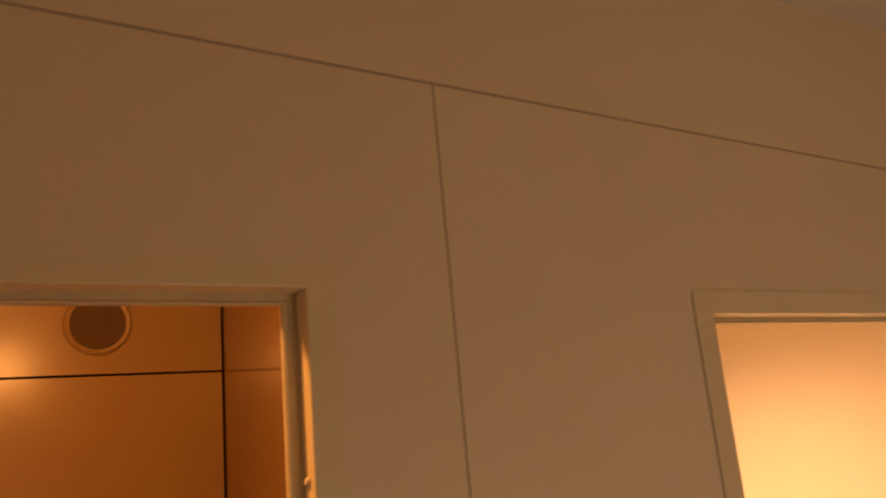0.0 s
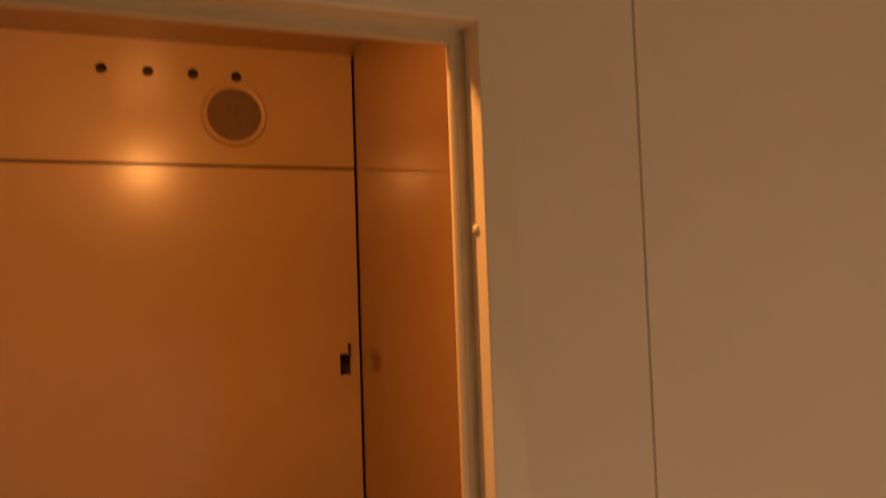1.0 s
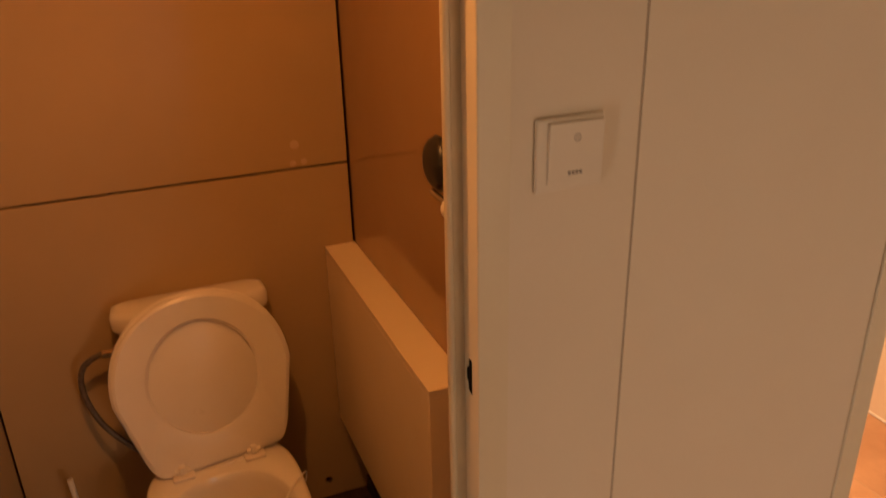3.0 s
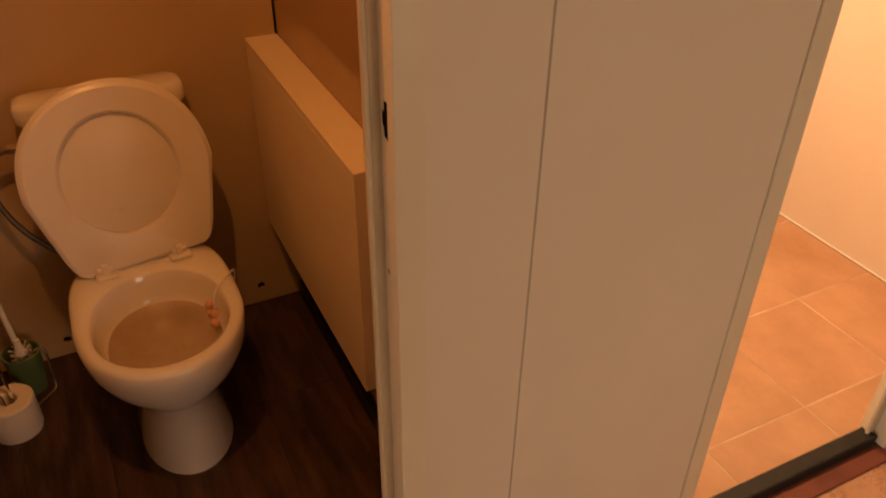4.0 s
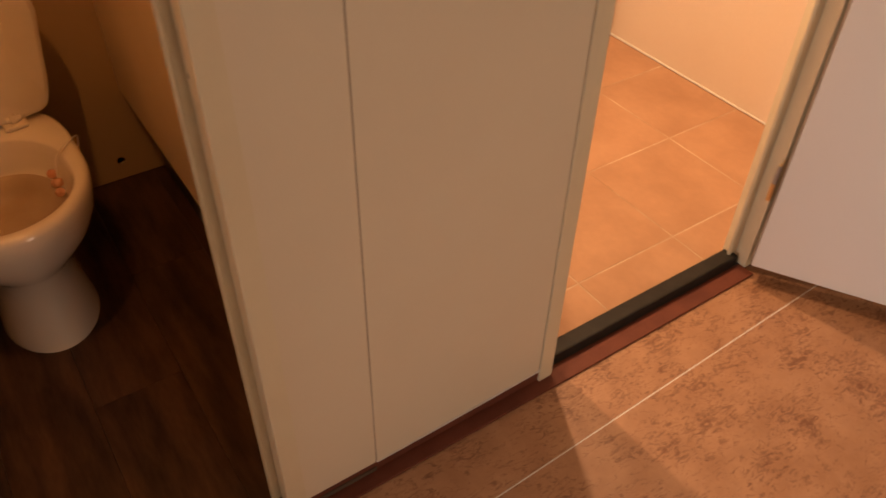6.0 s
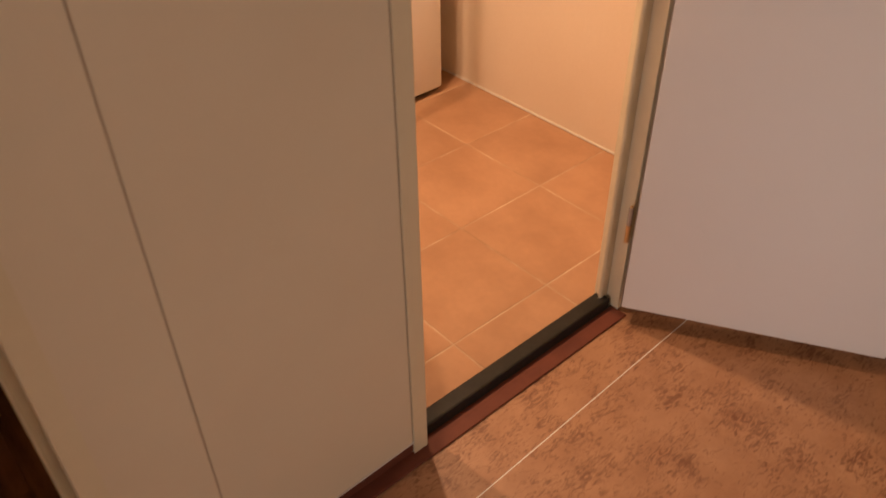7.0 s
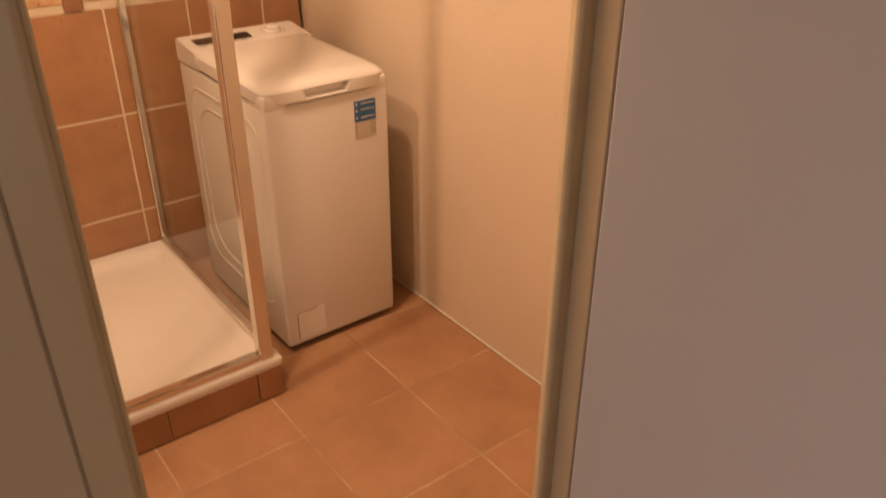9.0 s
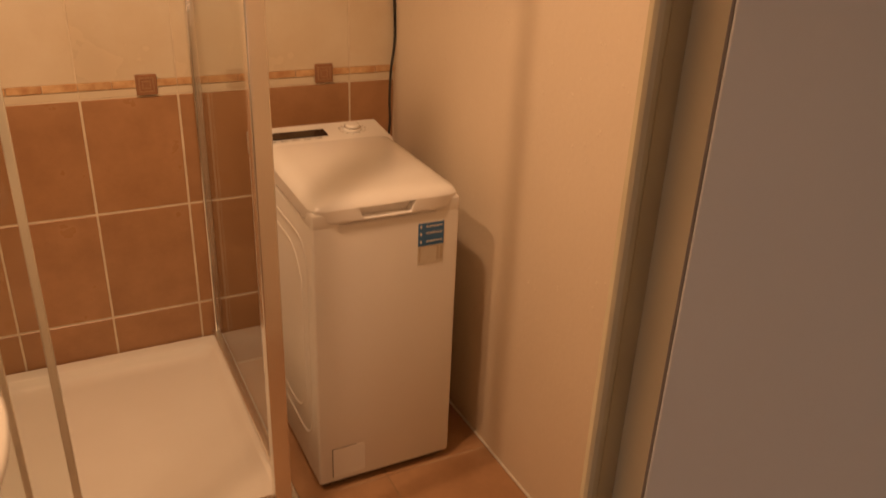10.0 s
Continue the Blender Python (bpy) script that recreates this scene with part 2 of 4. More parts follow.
def loft(bm, rings, cap_first=True, cap_last=True):
    rows = [[bm.verts.new(p) for p in ring] for ring in rings]
    n = len(rows[0])
    for one, two in zip(rows, rows[1:]):
        for i in range(n):
            bm.faces.new((one[i], one[(i + 1) % n], two[(i + 1) % n], two[i]))
    if cap_first:
        bm.faces.new(list(reversed(rows[0])))
    if cap_last:
        bm.faces.new(rows[-1])
    bmesh.ops.recalc_face_normals(bm, faces=bm.faces)
    return bm


def swept(bm, points, radius, sides=10):
    """A round rod along a smooth line through the points."""
    pts = [Vector(p) for p in points]
    fine = []
    for i in range(len(pts) - 1):
        p0, p1, p2, p3 = pts[max(i - 1, 0)], pts[i], pts[i + 1], pts[min(i + 2, len(pts) - 1)]
        for k in range(6):
            s = k / 6
            fine.append(0.5 * (2 * p1 + (p2 - p0) * s + (2 * p0 - 5 * p1 + 4 * p2 - p3) * s * s + (3 * p1 - p0 - 3 * p2 + p3) * s ** 3))
    fine.append(pts[-1])
    rings, side = [], None
    for i, p in enumerate(fine):
        ahead = (fine[min(i + 1, len(fine) - 1)] - fine[max(i - 1, 0)]).normalized()
        if side is None:
            side = ahead.orthogonal().normalized()
        side = (side - ahead * side.dot(ahead)).normalized()
        up = ahead.cross(side)
        rings.append([p + radius * (math.cos(2 * math.pi * k / sides) * side + math.sin(2 * math.pi * k / sides) * up) for k in range(sides)])
    return loft(bm, rings)


def spun(bm, profile, centre, sides=32):
    """A turned shape: profile of (radius, height) about an upright axis through centre."""
    cx, cy, cz = centre
    rings = [[(cx + r * math.cos(2 * math.pi * k / sides), cy + r * math.sin(2 * math.pi * k / sides), cz + h) for k in range(sides)] for r, h in profile]
    return loft(bm, rings)


def smooth(mesh, angle=35):
    limit = math.cos(radians(angle))
    for p in mesh.polygons:
        p.use_smooth = True
    normals = {}
    for p in mesh.polygons:
        for key in p.edge_keys:
            normals.setdefault(key, []).append(p.normal.copy())
    for e in mesh.edges:
        pair = normals.get(tuple(sorted(e.vertices)), normals.get(tuple(e.vertices), []))
        e.use_edge_sharp = len(pair) == 2 and pair[0].dot(pair[1]) < limit
    sharp = {tuple(sorted(e.vertices)) for e in mesh.edges if e.use_edge_sharp}
    for p in mesh.polygons:
        p.use_smooth = not all(tuple(sorted(key)) in sharp for key in p.edge_keys)


def part(name, bm, mat, parent=None, label="", angle=20):
    mesh = bpy.data.meshes.new(name)
    bm.to_mesh(mesh)
    bm.free()
    mesh.materials.append(mat)
    smooth(mesh, angle)
    ob = new(name, mesh)
    if parent is not None:
        ob.parent = parent
        ob.matrix_parent_inverse = Matrix.Translation(parent.matrix_basis.translation).inverted()
    if label:
        tagged(ob, label)
    return ob


def thing(name, place, label, category, group="", kind=""):
    ob = new(name)
    ob.matrix_basis = Matrix.Translation(place)
    ob.empty_display_size = 0.05
    return tagged(ob, label, category, group, kind)


def structure(name, bm, mat, label, category):
    return tagged(part(name, bm, mat), label, category, kind="structure")


def plate(outline, holes, thick):
    """A flat plate in the x-z plane, its face at y = 0 and its back at y = thick, cut through by the holes."""
    curve = bpy.data.curves.new("plate", "CURVE")
    curve.dimensions, curve.fill_mode, curve.extrude = "2D", "BOTH", thick / 2
    for loop in (outline, *holes):
        spline = curve.splines.new("POLY")
        spline.points.add(len(loop) - 1)
        for point, (u, v) in zip(spline.points, loop):
            point.co = (u, v, 0, 1)
        spline.use_cyclic_u = True
    holder = bpy.data.objects.new("plate", curve)
    mesh = bpy.data.meshes.new_from_object(holder)
    bm = bmesh.new()
    bm.from_mesh(mesh)
    bpy.data.objects.remove(holder)
    bpy.data.curves.remove(curve)
    bpy.data.meshes.remove(mesh)
    bmesh.ops.transform(bm, matrix=Matrix.Translation((0, thick / 2, 0)) @ Matrix.Rotation(radians(90), 4, "X"), verts=bm.verts)
    return bm


def circle(u, v, r, n=28):
    return [(u + r * math.cos(2 * math.pi * k / n), v + r * math.sin(2 * math.pi * k / n)) for k in range(n)]


def moved(bm, x=0.0, y=0.0, z=0.0):
    bmesh.ops.translate(bm, vec=(x, y, z), verts=bm.verts)
    return bm


def turned(bm, m):
    bmesh.ops.transform(bm, matrix=m, verts=bm.verts)
    return bm


# ---- setting: hall ----
X0, X1, Y0 = -2.30, 1.75, -2.30
hall_floor = structure("floor_hall", boxed(X0, X1, Y0, 0.0, -0.06, -0.006), CORE, "brown flecked vinyl floor with pale seams", "floor")


def seam_y(x, at):
    return at + 0.033 * x


def sheet(y_low, y_high, z0, z1):
    """A floor strip between two slightly skewed lines."""
    corner = [(X0, y_low(X0)), (X1, y_low(X1)), (X1, y_high(X1)), (X0, y_high(X0))]
    return loft(bmesh.new(), [[(x, y, z) for x, y in corner] for z in (z0, z1)])


part("sheet", sheet(lambda x: Y0, lambda x: seam_y(x, -1.2215), -0.006, 0.0), VINYL, hall_floor)
part("sheet", sheet(lambda x: seam_y(x, -1.2185), lambda x: seam_y(x, -0.1735), -0.006, 0.0), VINYL, hall_floor)
part("sheet", sheet(lambda x: seam_y(x, -0.1705), lambda x: 0.0, -0.006, 0.0), VINYL, hall_floor)
part("seam_weld", sheet(lambda x: seam_y(x, -0.1734), lambda x: seam_y(x, -0.1706), -0.006, -0.0004), PALE_PRINT, hall_floor, "pale seam line")
structure("ceiling_hall", boxed(X0, X1, Y0, 0.0, 2.57, 2.65), CEILING, "off-white painted hall ceiling", "ceiling")
# unseen wall, opened only to suit the west fill lamp
west = bmesh.new()
for ya, yb, za, zb in ((Y0, -0.95, -0.06, 2.65), (-0.95, -0.10, 2.0, 2.65), (-0.10, 0.0, -0.06, 2.65)):
    box(west, X0 - 0.1, X0, ya, yb, za, zb)
structure("wall_hall_west", west, PANEL, "unseen plain cream hall wall with an opening added for the west fill lamp", "wall")
# unseen blocker: keeps the west fill off the toilet reveal and panel
structure("wall_hall_nib", boxed(X0, -1.45, -0.38, -0.001, -0.006, 2.57), PANEL, "unseen cream wall piece added to block the west fill lamp", "wall")
structure("wall_hall_east", boxed(X1, X1 + 0.1, Y0, 0.0, -0.06, 2.65), PANEL, "plain cream hall wall", "wall")
# unseen wall; its opening is invented to go with the south fill lamp
south = bmesh.new()
for xa, xb, za, zb in ((X0 - 0.1, -0.45, -0.06, 2.65), (-0.45, 0.45, 2.0, 2.65), (0.45, X1 + 0.1, -0.06, 2.65)):
    box(south, xa, xb, Y0 - 0.1, Y0, za, zb)
structure("wall_hall_south", south, PANEL, "unseen plain cream hall wall with an opening added for the south fill lamp", "wall")

core = bmesh.new()
for xa, xb, za, zb in ((X0, -1.275, 0, 2.65), (-1.275, -0.575, 2.03, 2.65), (-0.575, 0.0, 0, 2.65), (0.0, 0.725, 2.03, 2.65), (0.725, X1, 0, 2.65)):
    box(core, xa, xb, 0.012, 0.070, za, zb)
wall_front = structure("wall_front", core, JOINT, "cream panelled partition with two doorways", "wall")
left_panel = [(X0, 0.022), (-1.262, 0.022), (-1.262, 2.018), (-0.585, 2.018), (-0.585, 0.036), (-0.4226, 0.036), (-0.4226, 2.2770), (X0, 2.333)]
right_panel = [(-0.4188, 0.036), (-0.0048, 0.044), (-0.0048, 1.992), (0.726, 1.992), (0.726, 0.022), (X1, 0.022), (X1, 2.212), (-0.4188, 2.2768)]
part("panel", plate(left_panel, [], 0.012), PANEL, wall_front)
part("panel", plate(right_panel, [], 0.012), PANEL, wall_front)
part("panel", plate([(X0, 2.3385), (-0.4, 2.2815), (X1, 2.2175), (X1, 2.57), (X0, 2.57)], [], 0.012), PANEL, wall_front)
# brown strip in the gap by the bathroom casing, coloured as its soft shade
part("joint_filler", boxed(-0.0047, -0.0012, 0.0022, 0.0119, 0.045, 2.000), JOINT, wall_front)
part("joint_filler", boxed(-0.4235, -0.4180, 0.0012, 0.0119, 0.04, 2.276), JOINT, wall_front)
part("joint_filler", moved(plate([(X0, 2.334), (X0, 2.3388), (X1, 2.2178), (X1, 2.2125)], [], 0.008), y=0.002), JOINT, wall_front)
part("sealant_line", moved(plate([(-0.4200, 0.0335), (-0.25, 0.0350), (-0.12, 0.0375), (0.0, 0.0405), (0.0, 0.0435), (-0.12, 0.0405), (-0.25, 0.0375), (-0.4200, 0.0355)], [], 0.006), y=-0.0015), PALE_PRINT, wall_front, "thin cracked white sealant line")
# backs of the partition, seen from the two small rooms
part("lining", boxed(-1.33, -1.275, 0.070, 0.080, 0.0, 2.331), LAMINATE, wall_front)
part("lining", boxed(-1.275, -0.575, 0.070, 0.080, 2.03, 2.331), LAMINATE, wall_front)
part("lining", boxed(-0.575, -0.420, 0.070, 0.080, 0.0, 2.331), LAMINATE, wall_front)
part("lining", boxed(-0.37, 0.0, 0.070, 0.080, 0.0, 2.331), PLASTER, wall_front)
part("lining", boxed(0.0, 0.725, 0.070, 0.080, 2.03, 2.331), PLASTER, wall_front)
part("lining", boxed(0.725, 1.296, 0.070, 0.080, 0.0, 2.331), PLASTER, wall_front)

strip = tagged(part("floor_strip", boxed(-0.60, 0.692, -0.032, 0.018, 0.0, 0.006, 0.0025, 2), RED_STRIP), "red-brown flat strip where the partition meets the floor", "trim", kind="structure")
structure("plinth_hall", boxed(-0.573, -0.001, 0.003, 0.0115, 0.0062, 0.060), RED_STRIP, "dark red-brown plinth under the wall panel", "trim")
structure("baseboard_hall", boxed(0.73, X1, -0.012, 0.0, 0.0, 0.022), RED_STRIP, "low red-brown strip under the wall panel", "trim")


def door_frame(name, xa, xb, label, head, above, front, stops, deep, back):
    """A mitred frame round the opening from xa to xb: flat casing, deep reveal, stop behind it and a seal bead.
    stops holds the widths of the stop at the low side, the high side and the head."""
    f = thing(name, ((xa + xb) / 2, 0, 0), label, "door frame", kind="structure")

    def member(part_name, side, profile, mat):
        """profile(w) lists (inward, y) for a stop of width w; the member ends in mitres at the top."""
        rings = []
        if side == "head":
            for x, sign, w in ((xa, 1, stops[0]), (xb, -1, stops[1])):
                flat = profile(stops[0])
                rings.append([(x + sign * (u if u <= 0 else u * w / stops[0]), y, head - u * stops[2] / stops[0] if u > 0 else head - u * above / 0.037) for u, y in flat])
        else:
            x, sign, w = (xa, 1, stops[0]) if side == "low" else (xb, -1, stops[1])
            flat, top = profile(w), profile(stops[0])
            rings.append([(x + sign * u, y, 0.006) for u, y in flat])
            rings.append([(x + sign * u, y, head - u2 * stops[2] / stops[0] if u2 > 0 else head - u2 * above / 0.037) for (u, y), (u2, _) in zip(flat, top)])
        return part(part_name, loft(bmesh.new(), rings), mat, f)

    def casing(w):
        return [(-0.037, front), (-0.0022, front), (-0.0006, front + 0.0006), (0.0, front + 0.0022), (0.0, deep), (-0.037, deep)]

    def stop(w):
        return [(-0.034, deep + 0.0002), (w * 0.60, deep + 0.0002), (w * 0.62, deep + 0.0015), (w * 0.80, deep + 0.005), (w * 0.42, back), (-0.034, back)]

    def seal(w):
        c, r = w * 0.78, w * 0.22
        return [(c + r * math.cos(k * math.pi / 5), deep + 0.0045 - 0.0065 * math.sin(k * math.pi / 5) * min(1.0, r / 0.004)) for k in range(6)] + [(c - r, deep + 0.0052), (c + r, deep + 0.0052)]

    for side in ("low", "high", "head"):
        member("casing", side, casing, FRAME)
        member("stop", side, stop, GASKET)
        member("seal_bead", side, seal, GASKET)
    return f


toilet_frame = door_frame("door_frame_1", -1.235, -0.612, "cream painted frame of the toilet doorway", 1.995, 0.031, -0.0005, (0.019, 0.019, 0.0145), 0.036, 0.070)
slot_hole = [(0.0095, 1.137), (0.0180, 1.140), (0.0180, 1.150), (0.0225, 1.153), (0.0225, 1.167), (0.0165, 1.171), (0.0165, 1.181), (0.0095, 1.181)]
# solid block, no real cut: the hollow's darkness is its colour
part("strike_slot", loft(bmesh.new(), [[(x, y + 0.007, z) for y, z in slot_hole] for x in (-0.6127, -0.6090)]), HOLE, toilet_frame, "black block standing for the shaded strike opening")
bath_frame = door_frame("door_frame_2", 0.036, 0.690, "cream painted frame of the bathroom doorway", 1.964, 0.037, -0.0022, (0.019, 0.031, 0.010), 0.036, 0.067)
sill = structure("threshold", boxed(0.050, 0.682, 0.018, 0.060, 0.0, 0.036, 0.005, 2), THRESHOLD, "black stone threshold of the bathroom doorway", "threshold")

# the bathroom door stands wide open into the hall
door = thing("door_1", (0.690, -0.012, 0.05), "white laminate bathroom door standing open into the hall", "door", kind="structure")
along, across = Vector((0.5145, -0.8575, 0)), Vector((-0.8575, -0.5145, 0))


def door_box(u0, u1, d0, d1, z0, z1, bevel=0.0):
    bm = boxed(u0, u1, d0, d1, z0, z1, bevel)
    return turned(bm, Matrix(((along.x, across.x, 0, 0.690), (along.y, across.y, 0, -0.012), (0, 0, 1, 0), (0, 0, 0, 1))))


part("door_leaf", door_box(0.002, 0.620, 0.002, 0.038, 0.054, 1.985, 0.002), LEAF, door)
part("edge_band", door_box(-0.0005, 0.0015, 0.004, 0.036, 0.056, 1.983), LEAF_EDGE, door, "grey-brown door edge")
for zc in (0.30, 1.75):
    hinge = part("hinge", tube(bmesh.new(), (0.668, -0.009, zc - 0.053), (0.668, -0.009, zc - 0.004), 0.0065, 14), BRASS, door, "brass hinge")
    part("hinge_knuckle", tube(bmesh.new(), (0.668, -0.009, zc - 0.003), (0.668, -0.009, zc + 0.047), 0.0060, 14), LEAF_EDGE, hinge, "dull brown knuckle")
    part("hinge_pin", spun(bmesh.new(), [(0.004, 0.0), (0.0045, 0.002), (0.003, 0.005)], (0.668, -0.009, zc + 0.0475), 12), BRASS, hinge)
    part("hinge_leaf", boxed(0.6672, 0.6690, -0.0095, -0.0026, zc - 0.050, zc + 0.044), BRASS, hinge)
part("lock_plate", door_box(0.619, 0.6215, 0.012, 0.028, 0.95, 1.15), ALU, door, "metal lock plate")
part("rubber_buffer", turned(spun(bmesh.new(), [(0.0055, 0.0), (0.005, 0.003), (0.003, 0.0045)], (0, 0, 0), 14), Matrix.Translation((-0.612, 0.020, 1.780)) @ Matrix.Rotation(radians(-90), 4, "Y")), SWITCH, toilet_frame, "small pale rubber buffer")
part("screw", turned(spun(bmesh.new(), [(0.0035, 0.0), (0.003, 0.001), (0.001, 0.0012)], (0, 0, 0), 12), Matrix.Translation((-0.612, 0.026, 0.954)) @ Matrix.Rotation(radians(-90), 4, "Y")), ALU, toilet_frame, "small metal screw head")

# light switch beside the toilet doorway
switch = thing("light_switch", (-0.508, 0, 1.42), "white square rocker light switch with small grey print", "switch")
part("wall_plate", boxed(-0.549, -0.469, -0.0065, 0.0, 1.377, 1.456, 0.003, 2), SWITCH, switch)
rocked = Matrix.Translation((-0.504, -0.0075, 1.4183)) @ Matrix.Rotation(radians(2), 4, "X")
rocker = part("rocker", turned(boxed(-0.0325, 0.0325, -0.003, 0.004, -0.0328, 0.0328, 0.0015, 2), rocked), SWITCH, switch)
sign = bmesh.new()
loft(sign, [[(r * math.cos(a), -0.0032, 0.016 + r * math.sin(a)) for a in [2 * math.pi * k / 20 for k in range(20)]] for r in (0.0033, 0.0043)], False, False)
for x in (-0.0016, 0.0008):
    box(sign, x, x + 0.0008, -0.0034, -0.0030, 0.0142, 0.0178)
part("printed_mark", turned(sign, rocked), SOFT_PRINT, rocker, "small grey printed mark")
bars = bmesh.new()
for x in (-0.009, -0.0045, 0.0, 0.0045):
    box(bars, x, x + 0.0032, -0.0034, -0.0030, -0.0235, -0.0195)
part("printed_bars", turned(bars, rocked), SOFT_PRINT, rocker, "small grey printed bars")

# ---- setting: toilet room ----
TX0, TX1, TY, TZ = -1.33, -0.42, 1.203, 2.331
structure("ceiling_toilet", boxed(TX0 - 0.05, TX1 + 0.05, 0.07, 1.30, TZ, TZ + 0.08), LAMINATE, "beige laminate ceiling of the toilet room", "ceiling")
toilet_floor = structure("floor_toilet", boxed(TX0, TX1, 0.0, 1.25, -0.06, 0.017), CORE, "dark brown wood laminate floor", "floor")
edges = [TX0, -1.235, -1.045, -0.855, -0.665, -0.475, TX1]
for i, (xa, xb) in enumerate(zip(edges, edges[1:])):
    cut = (0.62, 0.30, 0.95, 0.44, 0.80, 0.5)[i]
    for ya, yb in ((0.02, cut), (cut, 1.22)):
        part("plank", moved(boxed(-(xb - xa) / 2 + 0.0002, (xb - xa) / 2 - 0.0002, ya + 0.0002, yb - 0.0002, 0.017, 0.030, 0.0005, 1), (xa + xb) / 2), DARK_WOOD, toilet_floor)
wall_left = structure("wall_toilet_left", boxed(TX0 - 0.05, TX0 - 0.006, 0.07, 1.28, 0.0, TZ), CORE, "beige laminate wall of the toilet room", "wall")
for za, zb in ((0.034, 1.062), (1.066, 2.036), (2.040, TZ)):
    part("panel", boxed(TX0 - 0.006, TX0, 0.080, 1.196, za, zb, 0.001, 1), LAMINATE, wall_left)
wall_back = structure("wall_toilet_back", boxed(TX0 - 0.05, TX1 + 0.05, 1.250, 1.300, 0.0, TZ), CORE, "beige laminate wall panels behind the toilet", "wall")


def square(xa, xb, za, zb):
    return [(xa, za), (xb, za), (xb, zb), (xa, zb)]


slot = [(-0.474, 1.522), (-0.447, 1.522), (-0.447, 1.598), (-0.454, 1.598), (-0.454, 1.574), (-0.474, 1.574)]
for za, zb, holes in (
        (0.0345, 1.061, [circle(-0.551, 0.093, 0.011), circle(-1.092, 0.083, 0.011)]),
        (1.067, 2.035, [slot]),
        (2.041, TZ, [circle(-1.013 + 0.1005 * k, 2.257, 0.0125) for k in range(4)])):
    part("panel", moved(plate(square(TX0 + 0.003, TX1 - 0.0045, za, zb), holes, 0.012), y=TY), LAMINATE, wall_back)
rim_bm = plate(square(-0.480, -0.4395, 1.514, 1.582), [square(-0.4745, -0.4465, 1.5215, 1.5745)], 0.0015)
part("slot_rim", moved(rim_bm, y=TY - 0.0015), LAMINATE, wall_back, "pale rim round the slot")
part("latch_tongue", boxed(-0.4525, -0.4475, 1.196, 1.222, 1.566, 1.600, 0.0015, 1), BLACK, wall_back, "black latch tongue in the panel slot")
for x, z, r in ((-0.555, 1.125, 0.011), (-0.563, 1.078, 0.008), (-0.535, 1.080, 0.008)):
    part("screw_cap", tube(bmesh.new(), (x, TY + 0.001, z), (x, TY - 0.0022, z), r, 18), CAP, wall_back, "pale round screw cap")
wall_right = structure("wall_toilet_right", boxed(TX1 + 0.006, -0.376, 0.080, 1.25, 0.0, TZ), CORE, "thin partition between toilet and bathroom", "wall")
part("panel", boxed(TX1, TX1 + 0.006, 0.080, 1.197, 0.034, TZ), GLOSSY, wall_right, "glossy brown laminate panel")

# round ventilation grille high on the back wall
vent = thing("vent_grille", (-0.719, TY, 2.162), "round brown mesh ventilation grille with beige ring", "vent")
rim = bmesh.new()
prof = [(0.062, -0.002), (0.064, -0.010), (0.072, -0.011), (0.077, -0.006), (0.078, 0.0)]
loft(rim, [[(-0.719 + r * math.cos(a), TY + y, 2.162 + r * math.sin(a)) for a in [2 * math.pi * k / 48 for k in range(48)]] for r, y in prof], False, False)
part("ring", rim, LAMINATE, vent)
part("mesh_disc", tube(bmesh.new(), (-0.719, TY - 0.001, 2.162), (-0.719, TY - 0.006, 2.162), 0.063, 40), MESH_GREY, vent, "brown wire mesh")

# boxed-in ledge along the wall
ledge = thing("ledge_box", (-0.46, 0.83, 0.307), "cream boxed-in ledge fixed along the toilet wall", "ledge")
part("front_board", boxed(-0.502, -0.490, 0.468, 1.200, 0.307, 0.828, 0.001, 1), LEDGE, ledge)
part("end_board", boxed(-0.502, -0.4205, 0.456, 0.4675, 0.307, 0.828, 0.001, 1), LEDGE, ledge)
part("top_board", boxed(-0.502, -0.4205, 0.456, 1.202, 0.8282, 0.843, 0.0006, 1), LEDGE, ledge)
structure("plinth_toilet", boxed(-0.440, -0.4205, 0.42, 1.19, 0.0305, 0.085), BLACK, "dark plinth along the toilet wall", "trim")

# toilet paper holder on the wall
holder = thing("paper_holder", (-0.425, 0.585, 1.20), "charcoal plastic toilet paper holder on the wall", "paper holder")
cover = []
for k in range(9):
    s = -1 + 2 * k / 8
    w = math.sqrt(max(0.0, 1 - s * s * 0.92))
    cover.append([(-0.4205 - 0.027 * w * max(0.0, math.sin(math.pi * j / 14)) ** 0.5, 0.575 + 0.045 * w * math.cos(math.pi * j / 14) , 1.232 + 0.050 * s) for j in range(15)])
part("cover", loft(bmesh.new(), cover), BLACK, holder, angle=60)
part("arm", tube(bmesh.new(), (-0.443, 0.47, 1.187), (-0.443, 0.56, 1.187), 0.006, 12), CHROME, holder)
part("paper_roll", tube(bmesh.new(), (-0.443, 0.37, 1.187), (-0.443, 0.47, 1.187), 0.0215, 28), PAPER, holder, "white paper roll")

# ---- toilet ----
TC = -0.859


def egg(z, front, back, half, power=2.0, n=48, cx=TC, wide=0.55):
    """One level of the bowl: an egg with its blunt, squarish end at the back."""
    mid = back - (back - front) * wide
    out = []
    for k in range(n):
        a = 2 * math.pi * k / n
        c, s = math.cos(a), math.sin(a)
        p = 2.0 if s < 0 else power
        u = math.copysign(abs(c) ** (2 / p), c)
        v = math.copysign(abs(s) ** (2 / p), s)
        out.append((cx + half * u, mid + v * ((back - mid) if v > 0 else (mid - front)), z))
    return out


